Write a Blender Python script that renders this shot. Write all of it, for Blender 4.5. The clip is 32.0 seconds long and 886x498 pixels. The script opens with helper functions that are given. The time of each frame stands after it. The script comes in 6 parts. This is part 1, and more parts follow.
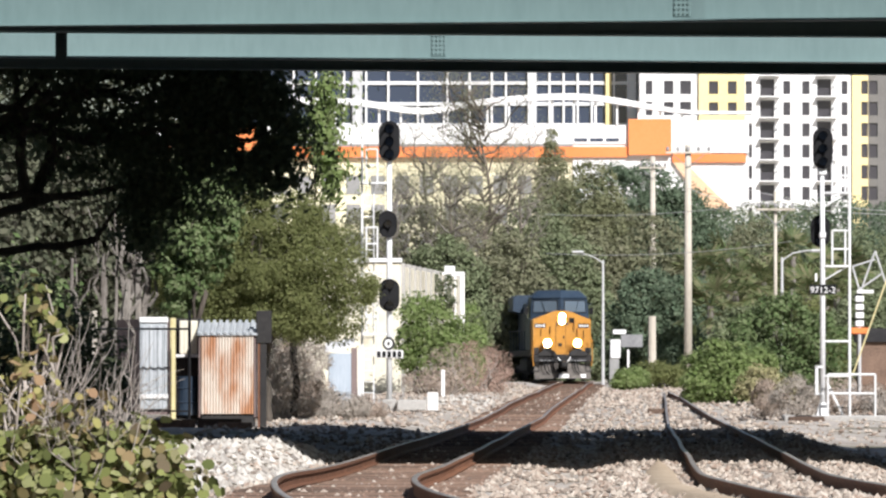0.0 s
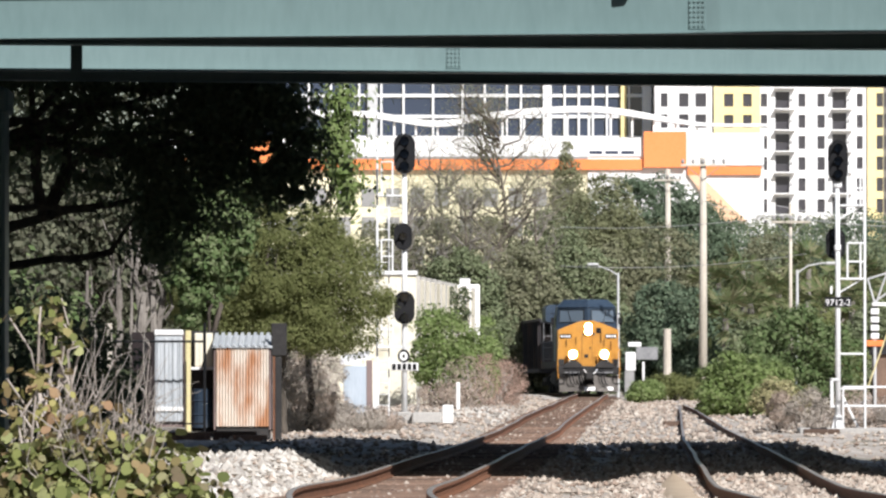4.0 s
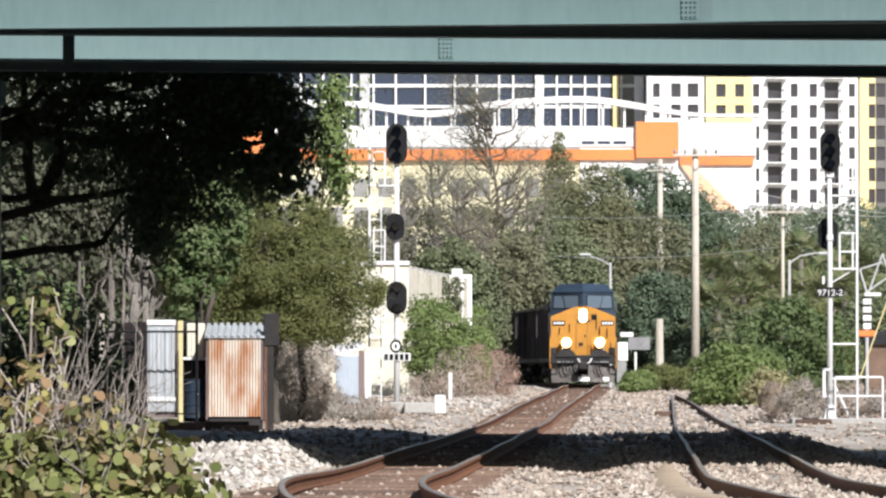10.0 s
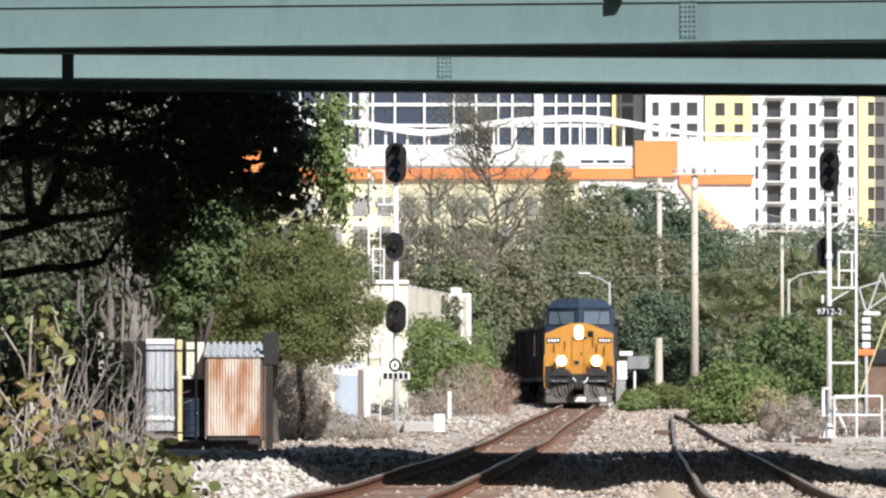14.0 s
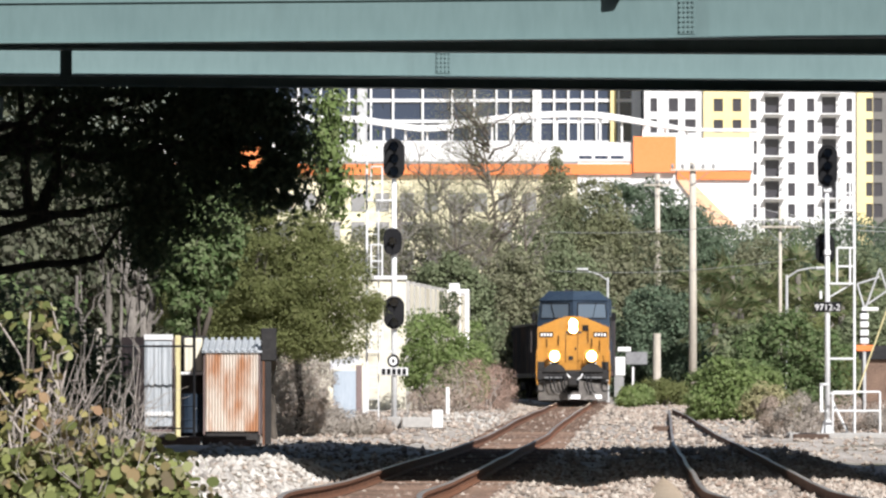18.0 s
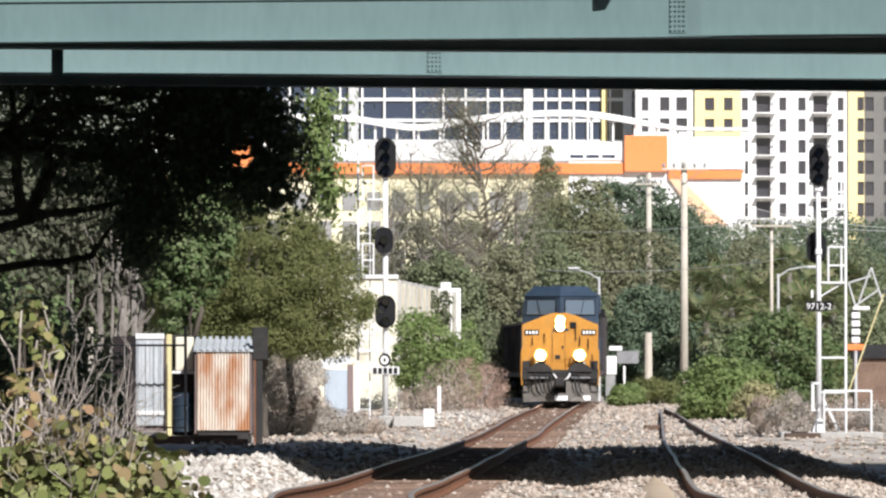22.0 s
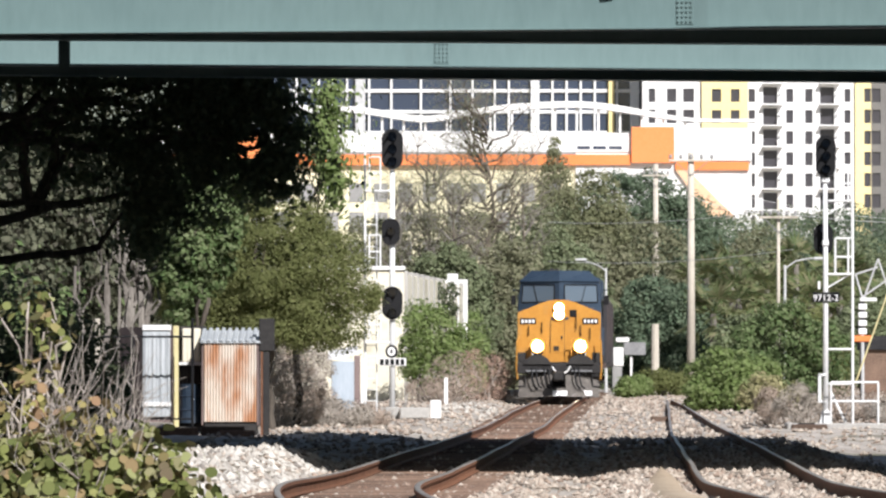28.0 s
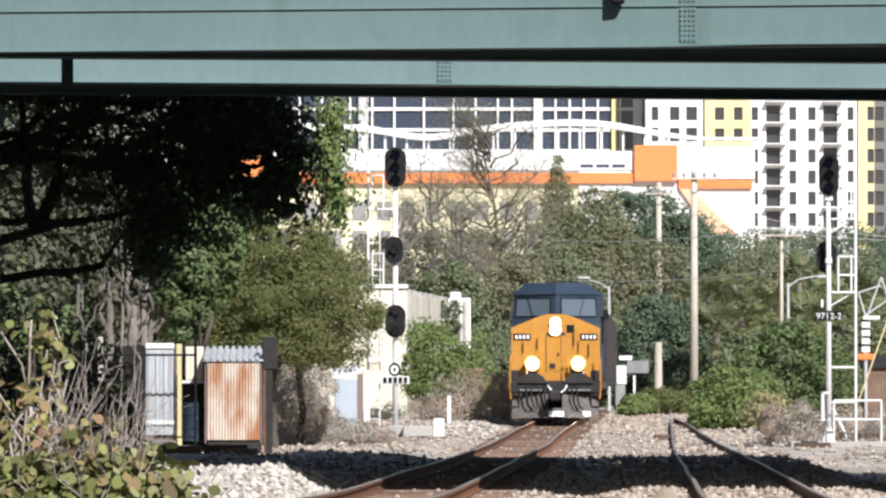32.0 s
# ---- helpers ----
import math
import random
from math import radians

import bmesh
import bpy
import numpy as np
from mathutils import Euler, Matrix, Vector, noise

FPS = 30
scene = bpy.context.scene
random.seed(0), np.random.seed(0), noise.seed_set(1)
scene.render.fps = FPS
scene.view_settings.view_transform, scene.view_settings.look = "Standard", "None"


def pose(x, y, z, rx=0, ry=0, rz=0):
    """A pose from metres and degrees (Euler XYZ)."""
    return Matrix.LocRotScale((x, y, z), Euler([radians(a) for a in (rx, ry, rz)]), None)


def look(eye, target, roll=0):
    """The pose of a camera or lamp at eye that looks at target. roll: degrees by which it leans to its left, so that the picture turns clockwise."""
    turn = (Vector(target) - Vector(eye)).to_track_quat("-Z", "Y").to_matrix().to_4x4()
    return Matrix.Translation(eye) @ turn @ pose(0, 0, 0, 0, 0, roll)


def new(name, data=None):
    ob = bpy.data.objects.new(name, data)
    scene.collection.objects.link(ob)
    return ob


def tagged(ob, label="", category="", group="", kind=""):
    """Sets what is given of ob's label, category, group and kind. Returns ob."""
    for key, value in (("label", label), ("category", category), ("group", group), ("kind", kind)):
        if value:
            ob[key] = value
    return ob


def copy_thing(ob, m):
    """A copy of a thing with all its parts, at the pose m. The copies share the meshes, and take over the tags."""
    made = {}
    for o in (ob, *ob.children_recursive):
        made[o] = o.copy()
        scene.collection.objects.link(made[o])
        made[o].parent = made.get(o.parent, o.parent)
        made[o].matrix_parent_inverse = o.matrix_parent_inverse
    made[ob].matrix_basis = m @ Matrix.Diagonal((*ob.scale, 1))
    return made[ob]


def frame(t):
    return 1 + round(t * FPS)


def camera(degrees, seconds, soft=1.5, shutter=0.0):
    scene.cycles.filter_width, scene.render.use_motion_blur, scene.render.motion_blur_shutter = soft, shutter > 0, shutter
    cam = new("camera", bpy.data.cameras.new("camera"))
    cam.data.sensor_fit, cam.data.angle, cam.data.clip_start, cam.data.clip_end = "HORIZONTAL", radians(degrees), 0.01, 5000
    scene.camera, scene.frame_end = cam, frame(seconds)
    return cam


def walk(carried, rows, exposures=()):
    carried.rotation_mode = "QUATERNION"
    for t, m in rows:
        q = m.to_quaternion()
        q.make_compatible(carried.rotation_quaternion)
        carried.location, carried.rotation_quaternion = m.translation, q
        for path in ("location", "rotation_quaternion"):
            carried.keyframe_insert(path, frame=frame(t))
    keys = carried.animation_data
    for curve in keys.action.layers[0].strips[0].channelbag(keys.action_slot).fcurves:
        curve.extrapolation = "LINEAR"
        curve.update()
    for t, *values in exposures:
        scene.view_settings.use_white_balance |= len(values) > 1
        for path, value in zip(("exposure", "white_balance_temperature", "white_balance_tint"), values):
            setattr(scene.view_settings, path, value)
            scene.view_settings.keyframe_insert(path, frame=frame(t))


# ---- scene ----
cam = camera(7.476, 32.0, soft=2.4)
EYE_Z = 1.17
PATH = [  # seconds, tilt up, turn to the left, in degrees
    (0, 1.050, 0.000), (0.5, 1.036, 0.018), (1, 1.080, 0.022), (1.5, 1.073, 0.022),
    (2, 1.073, -0.018), (2.5, 1.109, 0.011), (3, 1.120, 0.051), (3.5, 1.145, 0.091),
    (5.5, 1.164, 0.186), (6, 1.142, 0.165), (6.5, 1.200, 0.154), (7, 1.211, 0.157),
    (7.5, 1.204, 0.157), (8, 1.138, 0.128), (8.5, 1.091, 0.121), (9, 1.102, 0.113),
    (9.5, 1.072, 0.081), (10, 1.073, 0.062), (10.5, 1.102, 0.062), (11, 1.102, 0.084),
    (11.5, 1.098, 0.091), (12, 1.156, 0.091), (12.5, 1.182, 0.091), (13, 1.142, 0.088),
    (13.5, 1.153, 0.070), (14, 1.233, 0.055), (14.5, 1.189, 0.055), (16.5, 1.087, 0.040),
    (17, 1.145, 0.025), (17.5, 1.197, 0.025), (18, 1.197, 0.040), (18.5, 1.160, 0.025),
    (19, 1.124, 0.055), (19.5, 1.142, 0.062), (20, 1.145, 0.055), (20.5, 1.204, -0.004),
    (21, 1.095, -0.051), (21.5, 1.138, -0.091), (22, 1.189, -0.033), (22.5, 1.145, -0.018),
    (23, 1.138, -0.011), (23.5, 1.072, -0.004), (24, 1.050, 0.018), (24.5, 1.054, 0.018),
    (25, 1.058, 0.033), (25.5, 1.050, 0.040), (27.5, 1.062, 0.044), (28, 1.116, 0.025),
    (28.5, 1.171, -0.018), (29, 1.189, 0.018), (29.5, 1.259, 0.040), (30, 1.230, 0.040),
    (30.5, 1.252, 0.033), (31, 1.262, 0.007), (31.5, 1.252, 0.033), (32, 1.270, 0.051),
]

walk(cam, [(t, pose(0, 0, EYE_Z, 90 + tilt, 0, turn)) for t, tilt, turn in PATH], [(0, 0.45), (32.0, 0.45)])

# ---- daylight: sun behind the camera, to its right ----
SUN_EL, SUN_AZ = 38.0, 25.0
sun = new("sun", bpy.data.lights.new("sun", "SUN"))
sun.data.energy, sun.data.angle, sun.data.color = 5.0, radians(0.5), (1.0, 0.982, 0.992)
_c = math.cos(radians(SUN_EL))
SUN_DIR = Vector((math.sin(radians(SUN_AZ)) * _c, -math.cos(radians(SUN_AZ)) * _c, math.sin(radians(SUN_EL))))
sun.matrix_world = look(SUN_DIR * 400, (0, 0, 0))
world = bpy.data.worlds.new("sky")
scene.world = world
world.use_nodes = True
_n = world.node_tree.nodes
_sky = _n.new("ShaderNodeTexSky")
_sky.sky_type, _sky.sun_disc = "NISHITA", False
_sky.sun_elevation, _sky.sun_rotation = radians(SUN_EL), radians(180 - SUN_AZ)
world.node_tree.links.new(_sky.outputs[0], _n["Background"].inputs[0])
_n["Background"].inputs[1].default_value = 0.05


# ---- materials ----
def _nodes(name):
    m = bpy.data.materials.new(name)
    m.use_nodes = True
    t = m.node_tree
    return m, t, t.nodes["Principled BSDF"]


def surf(name, dark, light, coarse=1.5, fine=14.0, rough=0.8, metal=0.0, bump=0.25, spread=0.15, spec=0.4, stain=None, stain_at=0.6, stretch=(1, 1, 1)):
    """A surface mottled at two scales, each object a little different; stain: a third colour in patches."""
    m, t, b = _nodes(name)
    N, L = t.nodes, t.links
    co = N.new("ShaderNodeTexCoord")
    mp = N.new("ShaderNodeMapping")
    mp.inputs["Scale"].default_value = stretch
    L.new(co.outputs["Object"], mp.inputs[0])
    n1, n2 = N.new("ShaderNodeTexNoise"), N.new("ShaderNodeTexNoise")
    n1.inputs["Scale"].default_value, n1.inputs["Detail"].default_value = coarse, 4
    n2.inputs["Scale"].default_value, n2.inputs["Detail"].default_value = fine, 3
    L.new(mp.outputs[0], n1.inputs[0])
    L.new(mp.outputs[0], n2.inputs[0])
    ad = N.new("ShaderNodeMath")
    ad.operation = "MULTIPLY_ADD"
    ad.inputs[1].default_value = 0.55
    L.new(n1.outputs[0], ad.inputs[0])
    half = N.new("ShaderNodeMath")
    half.operation = "MULTIPLY"
    half.inputs[1].default_value = 0.45
    L.new(n2.outputs[0], half.inputs[0])
    L.new(half.outputs[0], ad.inputs[2])
    oi = N.new("ShaderNodeObjectInfo")
    sh = N.new("ShaderNodeMath")
    sh.operation = "MULTIPLY_ADD"
    sh.inputs[1].default_value, sh.inputs[2].default_value = spread, -spread / 2
    L.new(oi.outputs["Random"], sh.inputs[0])
    su = N.new("ShaderNodeMath")
    L.new(ad.outputs[0], su.inputs[0])
    L.new(sh.outputs[0], su.inputs[1])
    r = N.new("ShaderNodeValToRGB")
    r.color_ramp.elements[0].position, r.color_ramp.elements[1].position = 0.32, 0.68
    r.color_ramp.elements[0].color, r.color_ramp.elements[1].color = (*dark, 1), (*light, 1)
    L.new(su.outputs[0], r.inputs[0])
    out = r.outputs[0]
    if stain:
        n3 = N.new("ShaderNodeTexNoise")
        n3.inputs["Scale"].default_value, n3.inputs["Detail"].default_value = coarse * 1.7, 6
        L.new(mp.outputs[0], n3.inputs[0])
        r3 = N.new("ShaderNodeValToRGB")
        r3.color_ramp.elements[0].position, r3.color_ramp.elements[1].position = stain_at - 0.08, stain_at + 0.08
        L.new(n3.outputs[0], r3.inputs[0])
        mx = N.new("ShaderNodeMix")
        mx.data_type = "RGBA"
        L.new(r3.outputs[0], mx.inputs["Factor"])
        L.new(out, mx.inputs["A"])
        mx.inputs["B"].default_value = (*stain, 1)
        out = mx.outputs["Result"]
    L.new(out, b.inputs["Base Color"])
    b.inputs["Roughness"].default_value, b.inputs["Metallic"].default_value = rough, metal
    b.inputs["Specular IOR Level"].default_value = spec
    if bump:
        bp = N.new("ShaderNodeBump")
        bp.inputs["Strength"].default_value, bp.inputs["Distance"].default_value = bump, 0.05
        L.new(n2.outputs[0], bp.inputs["Height"])
        L.new(bp.outputs[0], b.inputs["Normal"])
    return m


def foliage(name, *colours, through_light=0.3):
    """Leaves, each of its own shade."""
    m, t, b = _nodes(name)
    N, L = t.nodes, t.links
    g = N.new("ShaderNodeNewGeometry")
    r = N.new("ShaderNodeValToRGB")
    e = r.color_ramp.elements
    e[0].color, e[1].color = (*colours[0], 1), (*colours[-1], 1)
    for i in range(1, len(colours) - 1):
        e.new(i / (len(colours) - 1)).color = (*colours[i], 1)
    L.new(g.outputs["Random Per Island"], r.inputs[0])
    L.new(r.outputs[0], b.inputs["Base Color"])
    b.inputs["Roughness"].default_value, b.inputs["Specular IOR Level"].default_value = 0.75, 0.08
    tr = N.new("ShaderNodeBsdfTranslucent")
    L.new(r.outputs[0], tr.inputs[0])
    mx = N.new("ShaderNodeMixShader")
    mx.inputs[0].default_value = through_light
    L.new(b.outputs[0], mx.inputs[1])
    L.new(tr.outputs[0], mx.inputs[2])
    L.new(mx.outputs[0], N["Material Output"].inputs[0])
    return m


def stones(name, *colours):
    """Loose stones, each of its own shade."""
    m, t, b = _nodes(name)
    N, L = t.nodes, t.links
    g = N.new("ShaderNodeNewGeometry")
    r = N.new("ShaderNodeValToRGB")
    e = r.color_ramp.elements
    e[0].color, e[1].color = (*colours[0], 1), (*colours[-1], 1)
    for i in range(1, len(colours) - 1):
        e.new(i / (len(colours) - 1)).color = (*colours[i], 1)
    L.new(g.outputs["Random Per Island"], r.inputs[0])
    L.new(r.outputs[0], b.inputs["Base Color"])
    b.inputs["Roughness"].default_value = 0.9
    return m


def glowing(name, colour, strength):
    m, t, b = _nodes(name)
    b.inputs["Base Color"].default_value = (*colour, 1)
    b.inputs["Emission Color"].default_value = (*colour, 1)
    b.inputs["Emission Strength"].default_value = strength
    return m


def glass(name, tint, rough=0.08):
    m, t, b = _nodes(name)
    b.inputs["Base Color"].default_value = (*tint, 1)
    b.inputs["Roughness"].default_value = rough
    b.inputs["Specular IOR Level"].default_value = 0.8
    return m


TEAL = surf("teal_paint", (0.126, 0.192, 0.19), (0.158, 0.233, 0.228), 0.5, 9, rough=0.45, bump=0.03, spread=0.02, stain=(0.108, 0.158, 0.155), stain_at=0.7, stretch=(1, 1, 0.25))
CONCRETE = surf("concrete", (0.30, 0.29, 0.27), (0.46, 0.44, 0.41), 0.6, 12, rough=0.9)
# Concrete coloured extra dark to deepen the shade under the bridges.
SHADE_CONCRETE = surf("shade_concrete", (0.09, 0.086, 0.08), (0.16, 0.15, 0.14), 0.5, 10, rough=0.92, stain=(0.06, 0.056, 0.05), stain_at=0.6)
GROUND = surf("ground_gravel", (0.25, 0.215, 0.18), (0.50, 0.455, 0.405), 0.45, 7, rough=0.95, bump=0.8, stain=(0.12, 0.115, 0.07), stain_at=0.63)
BALLAST = stones("ballast_stone", (0.13, 0.105, 0.085), (0.31, 0.255, 0.205), (0.44, 0.38, 0.315), (0.26, 0.19, 0.145), (0.54, 0.48, 0.41))
WHITE_STONE = stones("limestone_rubble", (0.18, 0.16, 0.14), (0.44, 0.41, 0.365), (0.56, 0.53, 0.48), (0.29, 0.255, 0.215), (0.51, 0.48, 0.43))
RUSTY_STONE = stones("rusty_stone", (0.10, 0.065, 0.05), (0.20, 0.12, 0.085), (0.28, 0.18, 0.13), (0.30, 0.25, 0.21))
RUST = surf("rail_rust", (0.12, 0.055, 0.032), (0.24, 0.11, 0.06), 2, 25, rough=0.75, metal=0.2, bump=0.15)
RAILHEAD = surf("rail_steel", (0.24, 0.21, 0.19), (0.44, 0.41, 0.38), 0.7, 20, rough=0.4, metal=0.35, bump=0.05)
TIE = surf("tie_timber", (0.085, 0.056, 0.041), (0.215, 0.14, 0.10), 1.5, 16, rough=0.92, bump=0.5, spread=0.5)
SAND = surf("sand_strip", (0.34, 0.26, 0.18), (0.50, 0.40, 0.29), 1.0, 14, rough=0.95, bump=0.5)
YELLOW = surf("loco_yellow", (0.42, 0.19, 0.030), (0.53, 0.255, 0.045), 0.9, 9, rough=0.42, bump=0.03, stain=(0.42, 0.22, 0.06), stain_at=0.7)
BLUE = surf("loco_blue", (0.020, 0.034, 0.055), (0.040, 0.060, 0.088), 0.8, 8, rough=0.4, bump=0.03, stain=(0.09, 0.10, 0.11), stain_at=0.68)
DARK = surf("undercarriage", (0.012, 0.011, 0.011), (0.034, 0.031, 0.029), 2, 15, rough=0.75, bump=0.2)
STEEL_GREY = surf("grey_steel", (0.16, 0.16, 0.165), (0.30, 0.30, 0.30), 2, 15, rough=0.6, metal=0.3)
PLOW = surf("grimy_plow", (0.05, 0.043, 0.038), (0.13, 0.115, 0.10), 2, 12, rough=0.75, bump=0.1, stain=(0.22, 0.20, 0.18), stain_at=0.68)
STEEL_LIGHT = surf("light_steel", (0.40, 0.40, 0.40), (0.54, 0.54, 0.53), 2, 15, rough=0.55)
WINDOW = glass("window_glass", (0.10, 0.13, 0.16))
DARKGLASS = glass("dark_glass", (0.035, 0.05, 0.085))
LAMP = glowing("lamp_lens", (1.0, 0.80, 0.50), 60.0)
# Glowing orange that stands for the halo round the lit lamps.
GLARE_RING = glowing("lamp_glare", (1.0, 0.50, 0.14), 2.2)
CARBODY = surf("hopper_steel", (0.019, 0.018, 0.021), (0.048, 0.043, 0.045), 0.6, 6, rough=0.7, bump=0.15, stain=(0.085, 0.055, 0.045), stain_at=0.6, stretch=(1, 1, 0.3))
WHITE = surf("white_paint", (0.68, 0.67, 0.65), (0.84, 0.83, 0.81), 0.3, 6, rough=0.6, bump=0.04)
SILVER = surf("aluminium_paint", (0.66, 0.66, 0.65), (0.80, 0.80, 0.79), 1.5, 12, rough=0.5, metal=0.0, bump=0.05)
BLACK = surf("black_paint", (0.005, 0.005, 0.006), (0.013, 0.013, 0.014), 3, 18, rough=0.65, bump=0.05, spec=0.2)
ORANGE = surf("orange_panel", (0.74, 0.20, 0.05), (0.82, 0.25, 0.08), 0.1, 3, rough=0.6, bump=0.0)
CREAM = surf("yellow_render", (0.78, 0.63, 0.30), (0.84, 0.70, 0.37), 0.1, 2, rough=0.8, bump=0.03)
BEIGE = surf("beige_wall", (0.63, 0.58, 0.45), (0.77, 0.72, 0.58), 0.4, 5, rough=0.85, bump=0.06, stain=(0.42, 0.38, 0.28), stain_at=0.66)
END_GREY = surf("dark_grey_render", (0.14, 0.133, 0.123), (0.19, 0.182, 0.168), 0.2, 3, rough=0.85)
GREYWALL = surf("grey_wall", (0.24, 0.24, 0.23), (0.34, 0.33, 0.32), 0.2, 3, rough=0.85)
WOOD = surf("weathered_wood", (0.36, 0.32, 0.26), (0.56, 0.51, 0.43), 2, 20, rough=0.9, stretch=(1, 1, 0.15))
SHEET_GREY = surf("galvanised_sheet", (0.40, 0.43, 0.45), (0.55, 0.57, 0.58), 1.2, 12, rough=0.55, metal=0.15, stain=(0.36, 0.33, 0.30), stain_at=0.68, stretch=(1, 1, 0.25))
SHEET_RUST = surf("rusty_sheet", (0.58, 0.50, 0.42), (0.70, 0.63, 0.55), 1.3, 12, rough=0.8, stain=(0.42, 0.21, 0.11), stain_at=0.505, stretch=(1.2, 1, 0.3))
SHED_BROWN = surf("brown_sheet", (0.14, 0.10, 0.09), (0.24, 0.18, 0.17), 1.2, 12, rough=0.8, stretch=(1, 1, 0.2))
YPAINT = surf("yellow_paint", (0.55, 0.47, 0.22), (0.68, 0.60, 0.34), 2, 14, rough=0.6)
BARK = surf("bark_dark", (0.045, 0.038, 0.030), (0.12, 0.10, 0.08), 3, 18, rough=0.95, bump=0.5, stretch=(1, 1, 0.3))
BARK_PALE = surf("bark_pale", (0.12, 0.105, 0.09), (0.27, 0.245, 0.215), 3, 18, rough=0.95, bump=0.5, stretch=(1, 1, 0.3))
BARK_BROWN = surf("bark_brown", (0.09, 0.075, 0.06), (0.18, 0.15, 0.12), 3, 18, rough=0.95, bump=0.3)
PEACH = surf("peach_paint", (0.70, 0.44, 0.27), (0.78, 0.51, 0.33), 0.3, 4, rough=0.7, bump=0.05, spread=0.02)
TWIG = stones("dry_twigs", (0.25, 0.215, 0.18), (0.46, 0.42, 0.37), (0.33, 0.28, 0.24), (0.42, 0.37, 0.33))
BROWNLEAF = foliage("dry_brush", (0.30, 0.235, 0.185), (0.45, 0.37, 0.30), (0.37, 0.29, 0.235), through_light=0.15)
PINKLEAF = foliage("reddish_brush", (0.32, 0.205, 0.165), (0.46, 0.33, 0.26), (0.38, 0.27, 0.22), through_light=0.15)
GREYBRUSH = foliage("grey_brush", (0.28, 0.245, 0.205), (0.46, 0.41, 0.355), (0.37, 0.33, 0.275), through_light=0.15)
DRYGRASS = foliage("dry_grass", (0.26, 0.25, 0.12), (0.38, 0.345, 0.19), (0.31, 0.285, 0.155), through_light=0.2)
LEAF_OAK = foliage("oak_leaves", (0.09, 0.12, 0.068), (0.14, 0.165, 0.095), (0.19, 0.21, 0.125), through_light=0.5)
LEAF_THICK = foliage("thicket_leaves", (0.075, 0.085, 0.055), (0.115, 0.122, 0.08), (0.16, 0.165, 0.11), (0.09, 0.085, 0.065))
LEAF_OLIVE = foliage("olive_leaves", (0.16, 0.182, 0.070), (0.205, 0.225, 0.09), (0.255, 0.265, 0.12), through_light=0.5)
LEAF_MID = foliage("wood_leaves", (0.165, 0.20, 0.108), (0.20, 0.232, 0.13), (0.24, 0.26, 0.158), through_light=0.3)
LEAF_WOOD = foliage("thin_wood_leaves", (0.19, 0.20, 0.118), (0.225, 0.228, 0.14), (0.265, 0.258, 0.17), through_light=0.3)
LEAF_BUSH = foliage("bush_leaves", (0.10, 0.155, 0.058), (0.155, 0.21, 0.09), (0.22, 0.255, 0.135), through_light=0.4)
LEAF_GRAPE = foliage("broad_leaves", (0.075, 0.09, 0.032), (0.155, 0.175, 0.055), (0.235, 0.25, 0.09), (0.26, 0.19, 0.10), (0.11, 0.13, 0.045), (0.20, 0.22, 0.08), (0.34, 0.345, 0.17), (0.14, 0.105, 0.07), through_light=0.2)
LEAF_DEEP = foliage("deep_green_leaves", (0.105, 0.15, 0.094), (0.135, 0.18, 0.115), (0.168, 0.208, 0.138), through_light=0.3)
LEAF_FRESH = foliage("fresh_green_leaves", (0.18, 0.25, 0.085), (0.245, 0.315, 0.12), (0.31, 0.36, 0.17), through_light=0.5)
LEAF_CONE = foliage("conifer_leaves", (0.17, 0.185, 0.10), (0.215, 0.225, 0.125), (0.26, 0.26, 0.155), through_light=0.3)
LEAF_FADED = foliage("faded_broad_leaves", (0.25, 0.19, 0.095), (0.32, 0.31, 0.11), (0.31, 0.20, 0.12), (0.19, 0.20, 0.07), through_light=0.2)
LEAF_PALM = foliage("palm_leaves", (0.09, 0.125, 0.05), (0.15, 0.18, 0.08), (0.24, 0.22, 0.13))
ARENA_WALL = surf("pale_yellow_wall", (0.70, 0.64, 0.42), (0.80, 0.75, 0.55), 0.15, 2, rough=0.85, bump=0.03)
TOWER_GLASS = glass("tower_glass", (0.045, 0.042, 0.048), 0.3)


